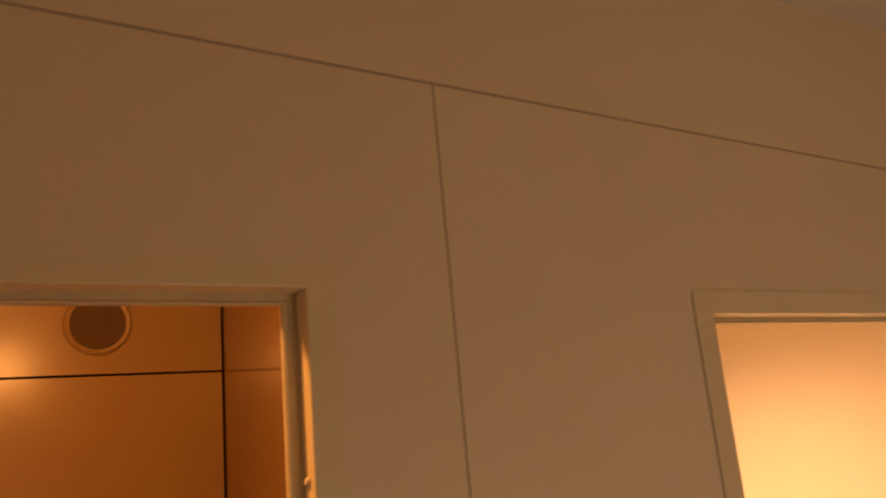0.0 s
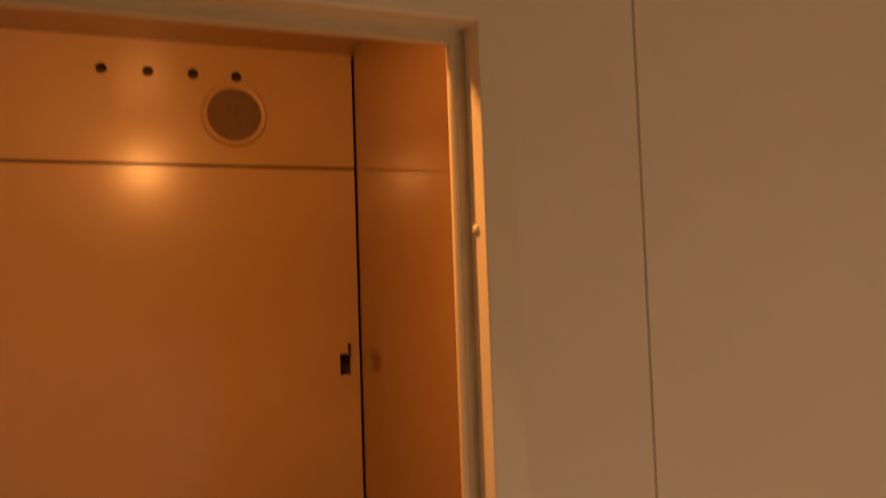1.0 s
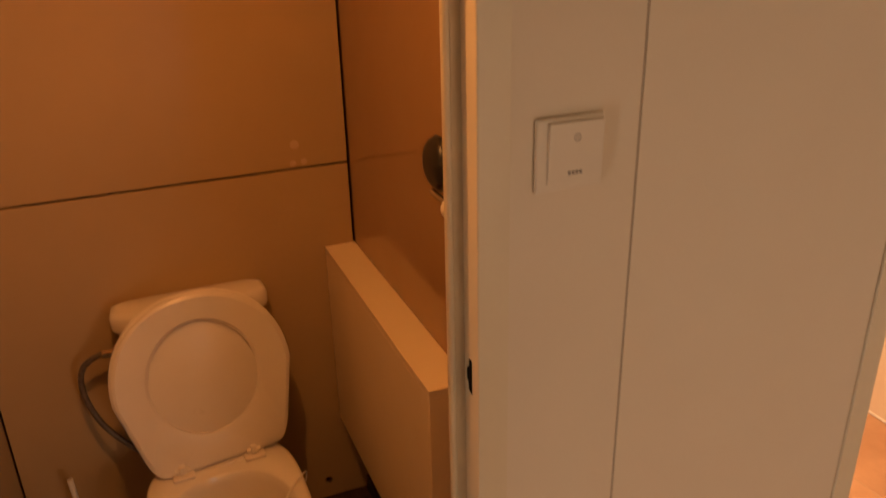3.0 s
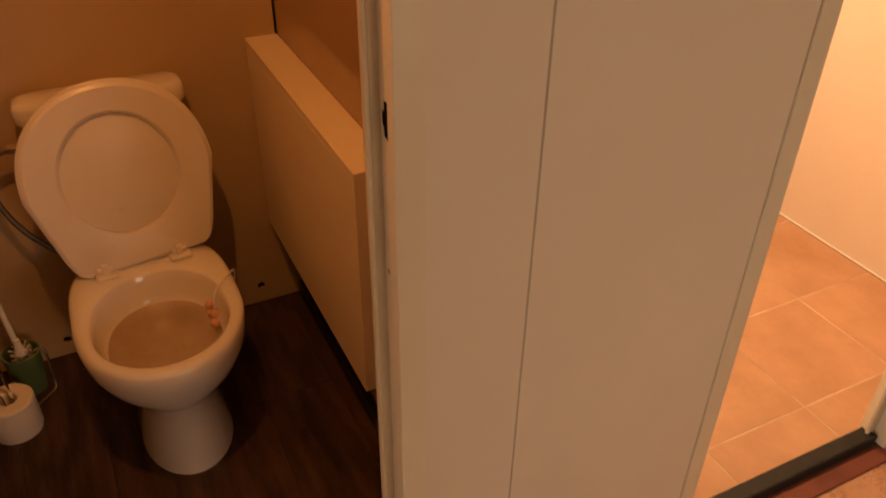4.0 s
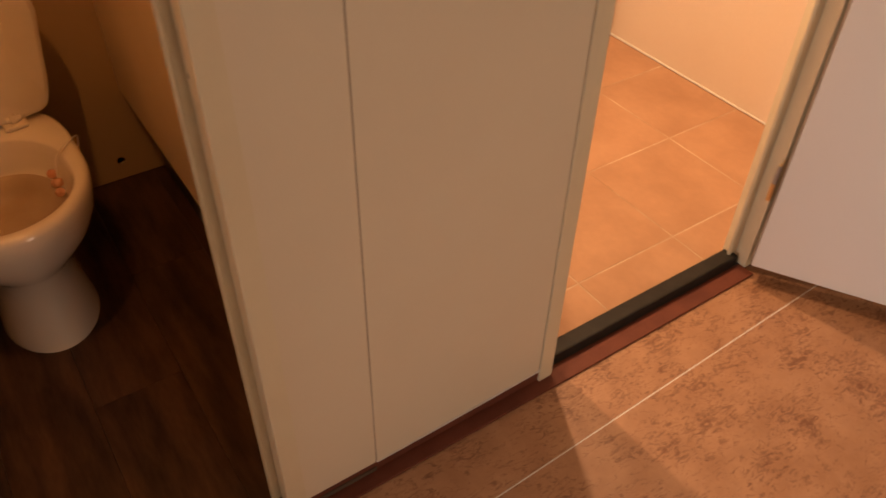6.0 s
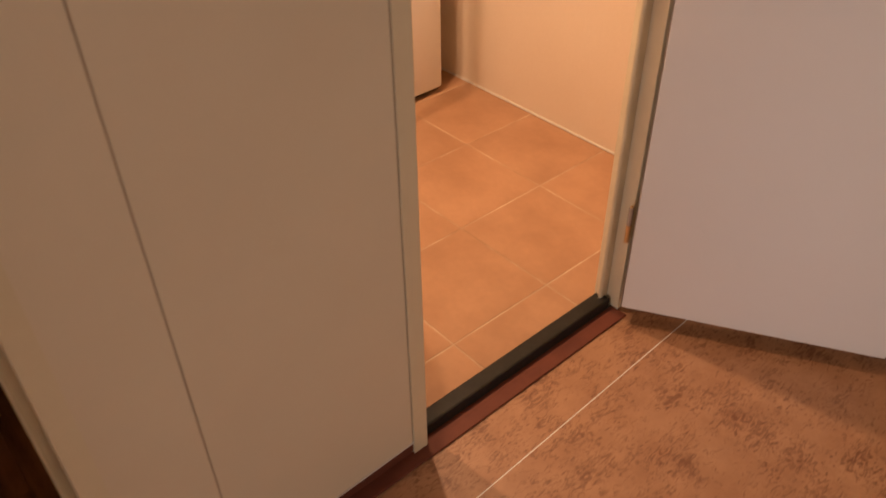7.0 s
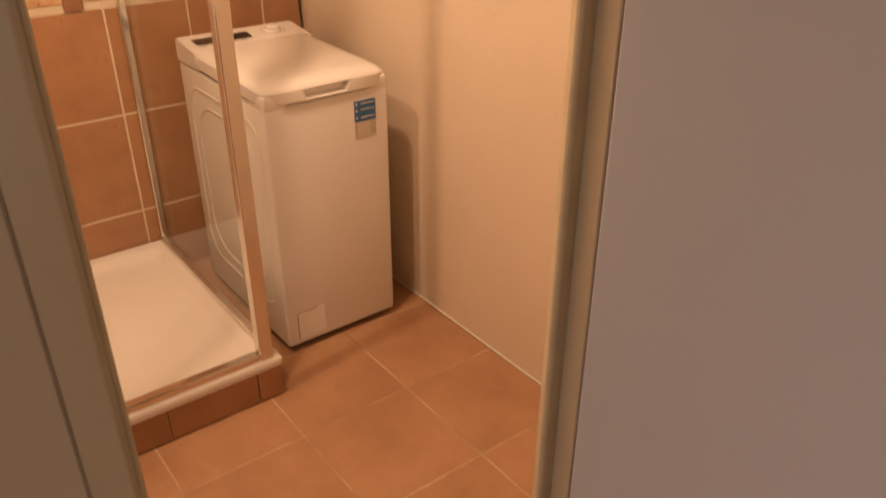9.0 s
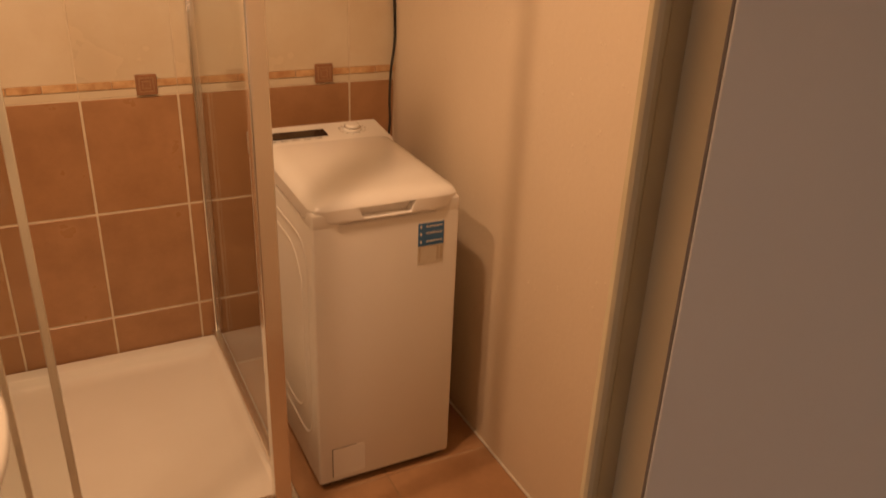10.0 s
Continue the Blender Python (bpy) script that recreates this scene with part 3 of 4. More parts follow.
toilet = thing("toilet", (TC, 0.85, 0.03), "white ceramic toilet with its seat and lid raised", "toilet")
bowl = [egg(0.0302, 0.640, 0.990, 0.108, 3), egg(0.045, 0.641, 0.990, 0.106, 3), egg(0.09, 0.655, 0.990, 0.097, 3), egg(0.15, 0.672, 0.990, 0.088, 3),
        egg(0.20, 0.672, 1.00, 0.090, 3), egg(0.235, 0.648, 1.01, 0.110, 3), egg(0.265, 0.622, 1.02, 0.138, 3), egg(0.30, 0.600, 1.04, 0.163, 3.4),
        egg(0.335, 0.587, 1.06, 0.178, 3.6), egg(0.365, 0.584, 1.065, 0.182, 3.8), egg(0.388, 0.584, 1.07, 0.184, 3.8), egg(0.398, 0.588, 1.07, 0.180, 3.8), egg(0.402, 0.597, 1.065, 0.172, 3.8),
        egg(0.401, 0.613, 0.962, 0.153, 2.3), egg(0.396, 0.621, 0.957, 0.147, 2.3), egg(0.372, 0.625, 0.955, 0.144, 2.3), egg(0.340, 0.637, 0.945, 0.134, 2.3), egg(0.326, 0.645, 0.940, 0.128, 2.3),
        egg(0.323, 0.648, 0.938, 0.125, 2.2)]
well = [egg(0.3235, 0.647, 0.939, 0.126, 2.2), egg(0.318, 0.664, 0.927, 0.112, 2.2), egg(0.300, 0.680, 0.915, 0.100, 2.2), egg(0.285, 0.710, 0.900, 0.080, 2.1), egg(0.272, 0.740, 0.880, 0.052, 2)]
part("bowl", loft(bmesh.new(), bowl, True, False), CERAMIC, toilet, angle=50)
# the well is browner and duller than the bowl's white ceramic
part("bowl_well", loft(bmesh.new(), well, False, True), BROWN_CERAMIC, toilet, "brown inside of the bowl", angle=50)
tank = [egg(0.405, 1.080, 1.190, 0.150, 5, wide=0.5), egg(0.44, 1.076, 1.192, 0.160, 5, wide=0.5), egg(0.72, 1.090, 1.198, 0.172, 5, wide=0.5), egg(0.745, 1.090, 1.198, 0.173, 5, wide=0.5)]
part("tank", loft(bmesh.new(), tank), CERAMIC, toilet, angle=50)
part("foot", loft(bmesh.new(), [egg(0.0303, 0.93, 1.14, 0.075, 4), egg(0.24, 0.95, 1.16, 0.085, 4), egg(0.385, 0.98, 1.185, 0.135, 5), egg(0.4045, 0.99, 1.185, 0.14, 5)]), CERAMIC, toilet, angle=50)
cap = [egg(0.7455, 1.086, 1.200, 0.183, 6, wide=0.5), egg(0.752, 1.084, 1.2015, 0.186, 6, wide=0.5), egg(0.780, 1.084, 1.2015, 0.186, 6, wide=0.5), egg(0.793, 1.090, 1.198, 0.180, 6, wide=0.5), egg(0.797, 1.100, 1.19, 0.167, 6, wide=0.5)]
tank_lid = part("tank_lid", loft(bmesh.new(), cap), CERAMIC, toilet, angle=50)
part("flush_button", spun(bmesh.new(), [(0.017, 0.0), (0.017, 0.004), (0.013, 0.006)], (TC + 0.06, 1.145, 0.7972), 24), CHROME, tank_lid, "chrome flush button")


def seat_outline(grow=0.0, n=56):
    """Half-square, half-oval outline, hinge edge at v = 0."""
    pts = []
    for k in range(n):
        a = -math.pi / 2 + 2 * math.pi * k / n
        c, s = math.cos(a), math.sin(a)
        p = 13.0 if s < 0 else 2.15
        u = (0.208 + grow) * math.copysign(abs(c) ** (2 / p), c)
        v = 0.215 + (0.225 + grow if s > 0 else 0.216 + grow) * math.copysign(abs(s) ** (2 / p), s)
        if v < 0.215:
            u *= 1.0 - 0.25 * ((0.215 - v) / 0.215) ** 1.25
        pts.append((u, v))
    return pts


lean = Matrix.Translation((TC + 0.013, 1.004, 0.408)) @ Matrix.Rotation(radians(4), 4, "Z") @ Matrix.Rotation(radians(-3), 4, "Y") @ Matrix.Rotation(radians(-8), 4, "X")


def seat_rings(levels):
    return [[lean @ Vector((u * k, y, 0.215 + (v - 0.215) * k)) for u, v in seat_outline(g)] for g, k, y in levels]


lid = part("lid", loft(bmesh.new(), seat_rings([(0.0, 0.985, 0.0), (0.004, 1.0, 0.004), (0.004, 1.0, 0.014), (-0.004, 1.0, 0.020), (-0.03, 1, 0.022)])), SEAT_WHITE, toilet, angle=50)
hole = [(0.127 * math.cos(a), 0.223 + 0.150 * math.sin(a) * (1.0 if math.sin(a) > 0 else 0.93)) for a in [-math.pi / 2 + 2 * math.pi * k / 56 for k in range(56)]]
ring_rows = []
for kind_of, y in (("hole", -0.001), ("hole", -0.006), ("hole_wide", -0.0105), ("rim_in", -0.0125), ("rim", -0.008), ("rim", -0.001)):
    row = []
    for (hu, hv), (su, sv) in zip(hole, seat_outline(-0.001)):
        mix_at = {"hole": 0.0, "hole_wide": 0.10, "rim_in": 0.90, "rim": 1.0}[kind_of]
        row.append(lean @ Vector((hu + (su - hu) * mix_at, y, hv + (sv - hv) * mix_at)))
    ring_rows.append(row)
ring_rows.append(ring_rows[0])
part("seat", loft(bmesh.new(), ring_rows, False, False), SEAT_WHITE, toilet, angle=26)
twist = Matrix.Translation((TC, 1.004, 0)) @ Matrix.Rotation(radians(4), 4, "Z")
for x in (-0.0885, 0.0845):
    hinge = part("seat_hinge", turned(boxed(x - 0.026, x + 0.026, -0.036, 0.014, 0.4025, 0.412, 0.004, 2), twist), SEAT_WHITE, toilet)
    part("hinge_pin", turned(tube(bmesh.new(), (x - 0.017, -0.013, 0.4195), (x + 0.017, -0.013, 0.4195), 0.0068, 20), twist), SEAT_WHITE, hinge)
    part("hinge_lug", turned(boxed(x - 0.007, x + 0.007, -0.022, -0.006, 0.411, 0.434, 0.002, 2), twist), SEAT_WHITE, hinge)

freshener = thing("rim_freshener", (-0.70, 0.79, 0.39), "pink gel freshener hanging on a white wire hook in the bowl", "freshener")
part("hook", swept(bmesh.new(), [(-0.742, 0.80, 0.355), (-0.733, 0.805, 0.404), (-0.712, 0.83, 0.412), (-0.682, 0.862, 0.412), (-0.668, 0.885, 0.400), (-0.676, 0.875, 0.370)], 0.0022, 8), WHITE_PLASTIC, freshener, "white wire hook", angle=60)
cage = bmesh.new()
for k in range(5):
    made = bmesh.ops.create_icosphere(cage, subdivisions=2, radius=0.0110)["verts"]
    bmesh.ops.translate(cage, vec=(-0.748 + 0.004 * (k % 2), 0.770 + 0.013 * k, 0.350 + 0.008 * ((k * 2) % 3)), verts=made)
part("gel_block", cage, PINK, freshener)

hose = thing("water_hose", (-1.03, 1.12, 0.60), "braided steel hose feeding the toilet tank", "hose")
part("braid", swept(bmesh.new(), [(-1.035, 1.14, 0.690), (-1.085, 1.142, 0.690), (-1.128, 1.148, 0.655), (-1.134, 1.150, 0.58), (-1.105, 1.145, 0.49), (-1.045, 1.135, 0.41), (-0.975, 1.12, 0.355), (-0.93, 1.15, 0.33), (-0.93, 1.205, 0.32)], 0.0072, 12), BRAID, hose, angle=60)
part("nut", tube(bmesh.new(), (-1.032, 1.14, 0.690), (-1.076, 1.142, 0.6905), 0.011, 6), CHROME, hose, "chrome nut")

brush = thing("toilet_brush", (-1.195, 1.115, 0.03), "white toilet brush standing in a green plastic cup", "toilet brush")
part("cup", spun(bmesh.new(), [(0.034, 0.0005), (0.038, 0.010), (0.044, 0.10), (0.046, 0.125), (0.042, 0.126), (0.037, 0.05), (0.02, 0.04)], (-1.195, 1.112, 0.03), 30), GREEN, brush, "green plastic cup")
part("stick", swept(bmesh.new(), [(-1.193, 1.105, 0.13), (-1.200, 1.115, 0.24), (-1.208, 1.125, 0.375)], 0.0075, 12), WHITE_PLASTIC, brush, "white handle", angle=60)
part("collar", spun(bmesh.new(), [(0.014, 0.0), (0.016, 0.006), (0.009, 0.03), (0.007, 0.05)], (-1.1935, 1.106, 0.150), 18), WHITE_PLASTIC, brush)
tuft = bmesh.new()
for k in range(60):
    a, h = 2.399 * k, 0.105 + 0.055 * (k / 60)
    tube(tuft, (-1.193, 1.107, h), (-1.193 + 0.026 * math.cos(a), 1.107 + 0.026 * math.sin(a), h + 0.014), 0.0016, 5)
part("bristles", tuft, BRISTLE, brush, "pale bristles")

stand = thing("paper_stand", (-1.230, 0.97, 0.03), "chrome wire stand holding a spare toilet paper roll", "paper stand")
part("wire", swept(bmesh.new(), [(-1.226, 0.968, 0.034), (-1.226, 0.968, 0.20), (-1.236, 0.965, 0.34), (-1.243, 0.963, 0.372), (-1.254, 0.966, 0.376), (-1.262, 0.970, 0.36), (-1.258, 0.975, 0.22), (-1.247, 0.975, 0.12), (-1.247, 0.975, 0.034)], 0.0038, 10), CHROME, stand, angle=60)
part("base_wire", swept(bmesh.new(), [(-1.215, 1.010, 0.034), (-1.165, 1.055, 0.034), (-1.144, 1.078, 0.035), (-1.140, 1.094, 0.06), (-1.141, 1.105, 0.145), (-1.150, 1.108, 0.152), (-1.165, 1.108, 0.150)], 0.0035, 10), CHROME, stand, angle=60)
part("paper_roll", spun(bmesh.new(), [(0.021, 0.003), (0.056, 0.002), (0.058, 0.008), (0.058, 0.098), (0.055, 0.102), (0.024, 0.102), (0.020, 0.099), (0.019, 0.01)], (-1.236, 0.972, 0.030), 36), PAPER, stand, "white paper roll")

bulb_lamp = thing("ceiling_lamp", (-0.915, 0.23, TZ), "small bulb holder hanging from the toilet ceiling", "lamp")
part("rose", spun(bmesh.new(), [(0.045, 0.0), (0.045, -0.012), (0.015, -0.022)], (-0.915, 0.23, TZ), 24), WHITE_PLASTIC, bulb_lamp)
part("socket", spun(bmesh.new(), [(0.012, 0.0), (0.02, -0.02), (0.02, -0.10), (0.016, -0.105)], (-0.915, 0.23, TZ - 0.02), 20), WHITE_PLASTIC, bulb_lamp)

# ---- setting: bathroom ----
BX0, BX1, BY, BZ = -0.37, 1.296, 1.974, 2.331
structure("ceiling_bathroom", boxed(BX0, BX1 + 0.08, 0.07, 2.06, BZ, BZ + 0.08), CEILING, "off-white bathroom ceiling", "ceiling")
structure("wall_bathroom_left", boxed(-0.3755, BX0, 0.080, 2.06, 0.0, BZ), PLASTER, "cream plastered bathroom wall", "wall")
right_wall = bmesh.new()
lumps = bmesh.new()
box(right_wall, BX1, BX1 + 0.08, 0.070, 2.06, -0.03, BZ)
rng = random.Random(5)
for k in range(340):
    y, z, r = rng.uniform(0.15, 1.9), 0.25 + 1.65 * rng.random() ** 0.6, rng.uniform(0.0016, 0.0046)
    made = bmesh.ops.create_icosphere(lumps, subdivisions=1, radius=r)["verts"]
    bmesh.ops.scale(lumps, vec=(0.35, 1, rng.uniform(0.8, 1.6)), verts=made)
    bmesh.ops.translate(lumps, vec=(BX1, y, z), verts=made)
right_side = structure("wall_bathroom_right", right_wall, PLASTER, "cream plastered bathroom wall with small lumps", "wall")
tagged(part("plaster_lumps", lumps, PLASTER, right_side, angle=80), kind="stuff")
structure("trim_bathroom", boxed(BX1 - 0.006, BX1, 0.085, BY - 0.001, 0.0005, 0.007, 0.002, 2), PALE_PRINT, "thin pale sealant bead along the wall foot", "trim")

# ---- shower ----
tray = thing("shower_tray", (0.15, 1.52, 0.0), "white shower tray on a tiled plinth", "shower tray")


def rounded(xa, xb, ya, yb, z, r, n=6):
    pts = []
    for cx, cy, a0 in ((xb - r, yb - r, 0), (xa + r, yb - r, 90), (xa + r, ya + r, 180), (xb - r, ya + r, 270)):
        for k in range(n + 1):
            a = radians(a0 + 90 * k / n)
            pts.append((cx + r * math.cos(a), cy + r * math.sin(a), z))
    return pts


TR = (BX0 + 0.002, 0.676, 1.076, BY - 0.002)
def inset(d, z, r):
    return rounded(TR[0] + d, TR[1] - d, TR[2] + d, TR[3] - d, z, r)
part("basin", loft(bmesh.new(), [inset(0.002, 0.108, 0.012), inset(0.0, 0.112, 0.012), inset(0.0, 0.130, 0.012), inset(0.004, 0.1365, 0.012), inset(0.045, 0.1365, 0.03), inset(0.052, 0.133, 0.04), inset(0.066, 0.121, 0.05), inset(0.085, 0.1145, 0.065), inset(0.12, 0.1115, 0.08)]), CERAMIC, tray, angle=40)
part("plinth", boxed(BX0 + 0.002, 0.664, 1.092, BY - 0.002, 0.0005, 0.108), GROUT, tray)
drain = part("drain", spun(bmesh.new(), [(0.045, 0.0), (0.045, 0.004), (0.03, 0.006), (0.012, 0.005)], (0.02, 1.52, 0.104), 28), CHROME, tray, "chrome drain cover")

screen = thing("shower_screen", (0.15, 1.10, 0.137), "clear glass shower enclosure with metal frame and sliding door", "shower screen")
part("corner_post", boxed(0.612, 0.653, 1.084, 1.118, 0.137, 1.95, 0.004, 2), ALU, screen, "satin metal corner post")
part("bottom_rail", boxed(BX0 + 0.003, 0.612, 1.086, 1.116, 0.137, 0.160, 0.004, 2), CHROME, screen, "chrome bottom rail")
part("side_rail", boxed(0.640, 0.664, 1.119, BY - 0.004, 0.137, 0.158, 0.003, 2), ALU, screen)
part("wall_channel", boxed(0.648, 0.674, 1.948, BY - 0.002, 0.159, 1.95, 0.004, 2), CHROME, screen, "chrome wall channel")
fixed_pane = part("fixed_pane", boxed(BX0 + 0.004, 0.098, 1.090, 1.095, 0.1605, 1.95), GLASS, screen, "clear fixed glass pane")
part("pane_edge", boxed(0.0985, 0.112, 1.088, 1.097, 0.1605, 1.95, 0.002, 1), SEAL_STRIP, fixed_pane)
part("pane_clamp", boxed(0.100, 0.122, 1.082, 1.0875, 0.165, 0.195, 0.002, 1), CHARCOAL, fixed_pane, "dark foot clamp")
part("screw", tube(bmesh.new(), (0.619, 1.0845, 1.158), (0.619, 1.0815, 1.158), 0.0032, 12), CHROME, screen)
sliding = part("sliding_door", boxed(-0.290, 0.183, 1.103, 1.108, 0.166, 1.95), GLASS, screen, "clear sliding glass door")
part("door_edge", boxed(0.1835, 0.200, 1.099, 1.112, 0.166, 1.95, 0.003, 2), SEAL_STRIP, sliding)
part("door_handle", boxed(0.140, 0.172, 1.058, 1.072, 1.058, 1.36, 0.004, 2), GREY_PLASTIC, sliding, "grey plastic handle")
side_pane = part("side_pane", boxed(0.6525, 0.6575, 1.119, 1.947, 0.1585, 1.95), GLASS, screen, "clear side glass pane")
for ob in (fixed_pane, sliding, side_pane):
    ob.visible_shadow = False

# ---- washbasin ----
washbasin = thing("washbasin", (BX0, 0.61, 0.62), "cream ceramic washbasin fixed to the bathroom wall", "washbasin")


def basin_ring(z, xe, half, xa=BX0 + 0.002, n=56, cy=0.625):
    pts = []
    for k in range(n):
        a = 2 * math.pi * k / n
        c, s = math.cos(a), math.sin(a)
        mid = xa + (xe - xa) * 0.42
        p = 2.25 if c > 0 else 5.0
        u, v = math.copysign(abs(c) ** (2 / p), c), math.copysign(abs(s) ** (2 / p), s)
        pts.append((mid + u * ((xe - mid) if u > 0 else (mid - xa)), cy + v * half, z))
    return pts


RZ = 0.842
shell_rows = [basin_ring(RZ - 0.21, -0.16, 0.105), basin_ring(RZ - 0.19, -0.10, 0.158), basin_ring(RZ - 0.14, 0.0, 0.226), basin_ring(RZ - 0.085, 0.098, 0.279), basin_ring(RZ - 0.04, 0.139, 0.301),
              basin_ring(RZ - 0.012, 0.149, 0.306), basin_ring(RZ, 0.150, 0.307), basin_ring(RZ + 0.005, 0.145, 0.303), basin_ring(RZ + 0.0065, 0.136, 0.297), basin_ring(RZ + 0.006, 0.121, 0.286, BX0 + 0.10), basin_ring(RZ + 0.002, 0.113, 0.280, BX0 + 0.108)]
inner_rows = [basin_ring(RZ + 0.002, 0.113, 0.280, BX0 + 0.108), basin_ring(RZ - 0.010, 0.108, 0.275, BX0 + 0.115), basin_ring(RZ - 0.05, 0.090, 0.256, BX0 + 0.13), basin_ring(RZ - 0.10, 0.040, 0.200, BX0 + 0.16), basin_ring(RZ - 0.13, -0.03, 0.12, BX0 + 0.20), basin_ring(RZ - 0.14, -0.09, 0.05, BX0 + 0.22)]
part("outer_shell", loft(bmesh.new(), shell_rows, True, False), CERAMIC, washbasin, angle=60)
part("inner_bowl", loft(bmesh.new(), inner_rows, False, True), CERAMIC, washbasin, angle=60)

# ---- washing machine ----
MX0, MX1, MY0, MY1 = 0.772, 1.167, 1.240, 1.840
washer = thing("washing_machine", ((MX0 + MX1) / 2, 1.54, 0.0), "white top-loading washing machine with a blue sticker", "washing machine")
part("body", boxed(MX0, MX1, MY0, MY1, 0.022, 0.796, 0.010, 3), WHITE_STEEL, washer)
for x in (MX0 + 0.04, MX1 - 0.04):
    for y in (MY0 + 0.05, MY1 - 0.05):
        part("foot", tube(bmesh.new(), (x, y, 0.0005), (x, y, 0.024), 0.018, 16), BLACK, washer, "black rubber foot")
# black slab puts the shadow beneath the machine into colour
part("base_rim", boxed(MX0 + 0.012, MX1 - 0.012, MY0 + 0.012, MY1 - 0.012, 0.012, 0.022), BLACK, washer, "black slab standing for the shade under the body")


def lid_ring(z, grow, front=0.0):
    xa, xb, ya, yb, c = MX0 - 0.003 - grow, MX1 + 0.005 + grow, MY0 - 0.007 - grow, MY1 - 0.165, 0.030 + 0.85 * max(0.0, 0.840 - z)
    w = 0.076 - 0.5 * max(0.0, 0.841 - z)
    grip = [(0.965 - w - 0.004, ya), (0.965 - w, ya + front), (0.965 + w, ya + front), (0.965 + w + 0.004, ya)]
    steps = [(xa, yb), (xa, ya + c), (xa + c * 0.3, ya + c * 0.3), (xa + c, ya), *grip, (xb - c, ya), (xb - c * 0.3, ya + c * 0.3), (xb, ya + c), (xb, yb)]
    return [(x, y, z + 0.008 * max(0.0, (y - ya) / (yb - ya)) ** 1.3) for x, y in steps]


lid_bm = loft(bmesh.new(), [lid_ring(0.798, -0.008), lid_ring(0.801, -0.002), lid_ring(0.8055, 0.0), lid_ring(0.8065, 0.0, 0.003), lid_ring(0.8085, 0.0, 0.024), lid_ring(0.8345, -0.004, 0.022),
                            lid_ring(0.835, -0.004), lid_ring(0.841, -0.008), lid_ring(0.847, -0.015), lid_ring(0.852, -0.025), lid_ring(0.856, -0.040), lid_ring(0.858, -0.060)])
# dark-coloured slab paints the shade in the gap between lid and body
part("lid_seal", boxed(MX0 + 0.008, MX1 - 0.008, MY0 + 0.008, MY1 - 0.012, 0.790, 0.8015, 0.010, 1), PRINT, washer, "dark slab standing for the shade in the lid gap")
for xa, xb in ((MX0 + 0.0005, MX0 + 0.072), (MX1 - 0.072, MX1 - 0.0005)):
    part("corner_rim", boxed(xa, xb, MY0 + 0.0005, MY0 + 0.095, 0.785, 0.829, 0.009, 3), WHITE_STEEL, washer)
washer_lid = part("lid", lid_bm, WHITE_PLASTIC, washer, angle=32)
console = bmesh.new()
shape = [(MY1 - 0.163, 0.800), (MY1 - 0.163, 0.855), (MY1 - 0.140, 0.859), (MY1 - 0.015, 0.873), (MY1 - 0.004, 0.870), (MY1, 0.862), (MY1, 0.800)]
loft(console, [[(x, y, z) for y, z in shape] for x in (MX0 - 0.002, MX1 + 0.002)])
bmesh.ops.bevel(console, geom=list(console.edges), offset=0.004, segments=2, affect="EDGES")
console_ob = part("control_panel", console, WHITE_PLASTIC, washer)
tilt = Matrix.Translation((0, MY1 - 0.078, 0.8665)) @ Matrix.Rotation(math.atan2(0.014, 0.125), 4, "X")
part("display", turned(boxed(0.800, 0.985, -0.030, 0.018, 0.0, 0.003, 0.001, 1), tilt), DISPLAY, console_ob, "dark glossy display")
knob = part("dial", turned(spun(bmesh.new(), [(0.028, 0.0), (0.028, 0.004), (0.023, 0.008), (0.021, 0.016), (0.016, 0.018)], (1.070, 0.0, 0.0), 32), tilt), WHITE_PLASTIC, console_ob, "white programme dial with chrome ring")
part("dial_ring", turned(spun(bmesh.new(), [(0.0232, 0.0082), (0.0242, 0.0095), (0.0222, 0.0105)], (1.070, 0.0, 0.0), 32), tilt), CHROME, knob)
marks = bmesh.new()
for k in range(14):
    a = 2 * math.pi * k / 14
    box(marks, 1.070 + 0.040 * math.cos(a) - 0.003, 1.070 + 0.040 * math.cos(a) + 0.003, 0.036 * math.sin(a) - 0.0008, 0.036 * math.sin(a) + 0.0008, 0.0, 0.0006)
part("dial_marks", turned(marks, tilt @ Matrix.Translation((0, 0, 0.001))), PRINT, console_ob, "small dark marks round the dial")
marks = bmesh.new()
for k in range(5):
    box(marks, 0.805 + 0.034 * k, 0.826 + 0.034 * k, -0.044, -0.0415, 0.0, 0.0006)
part("printed_bars", turned(marks, tilt @ Matrix.Translation((0, 0, 0.001))), PRINT, console_ob, "small dark printed marks")
flap = part("filter_flap", boxed(0.812, 0.905, MY0 - 0.0006, MY0 + 0.004, 0.040, 0.135, 0.001, 1), WHITE_STEEL, washer)
groove = bmesh.new()
box(groove, 0.8095, 0.8115, MY0 - 0.0004, MY0 + 0.002, 0.040, 0.137)
box(groove, 0.8095, 0.880, MY0 - 0.0004, MY0 + 0.002, 0.1355, 0.1372)
part("flap_gap", groove, PRINT, flap, "dark gap round the flap")
sticker = part("sticker", boxed(1.050, 1.122, MY0 - 0.0012, MY0 + 0.001, 0.652, 0.767), STICKER, washer, "blue and pale rectangular sticker")
part("blue_field", boxed(1.050, 1.122, MY0 - 0.0020, MY0 - 0.0012, 0.704, 0.767), BLUE, sticker)
bars = bmesh.new()
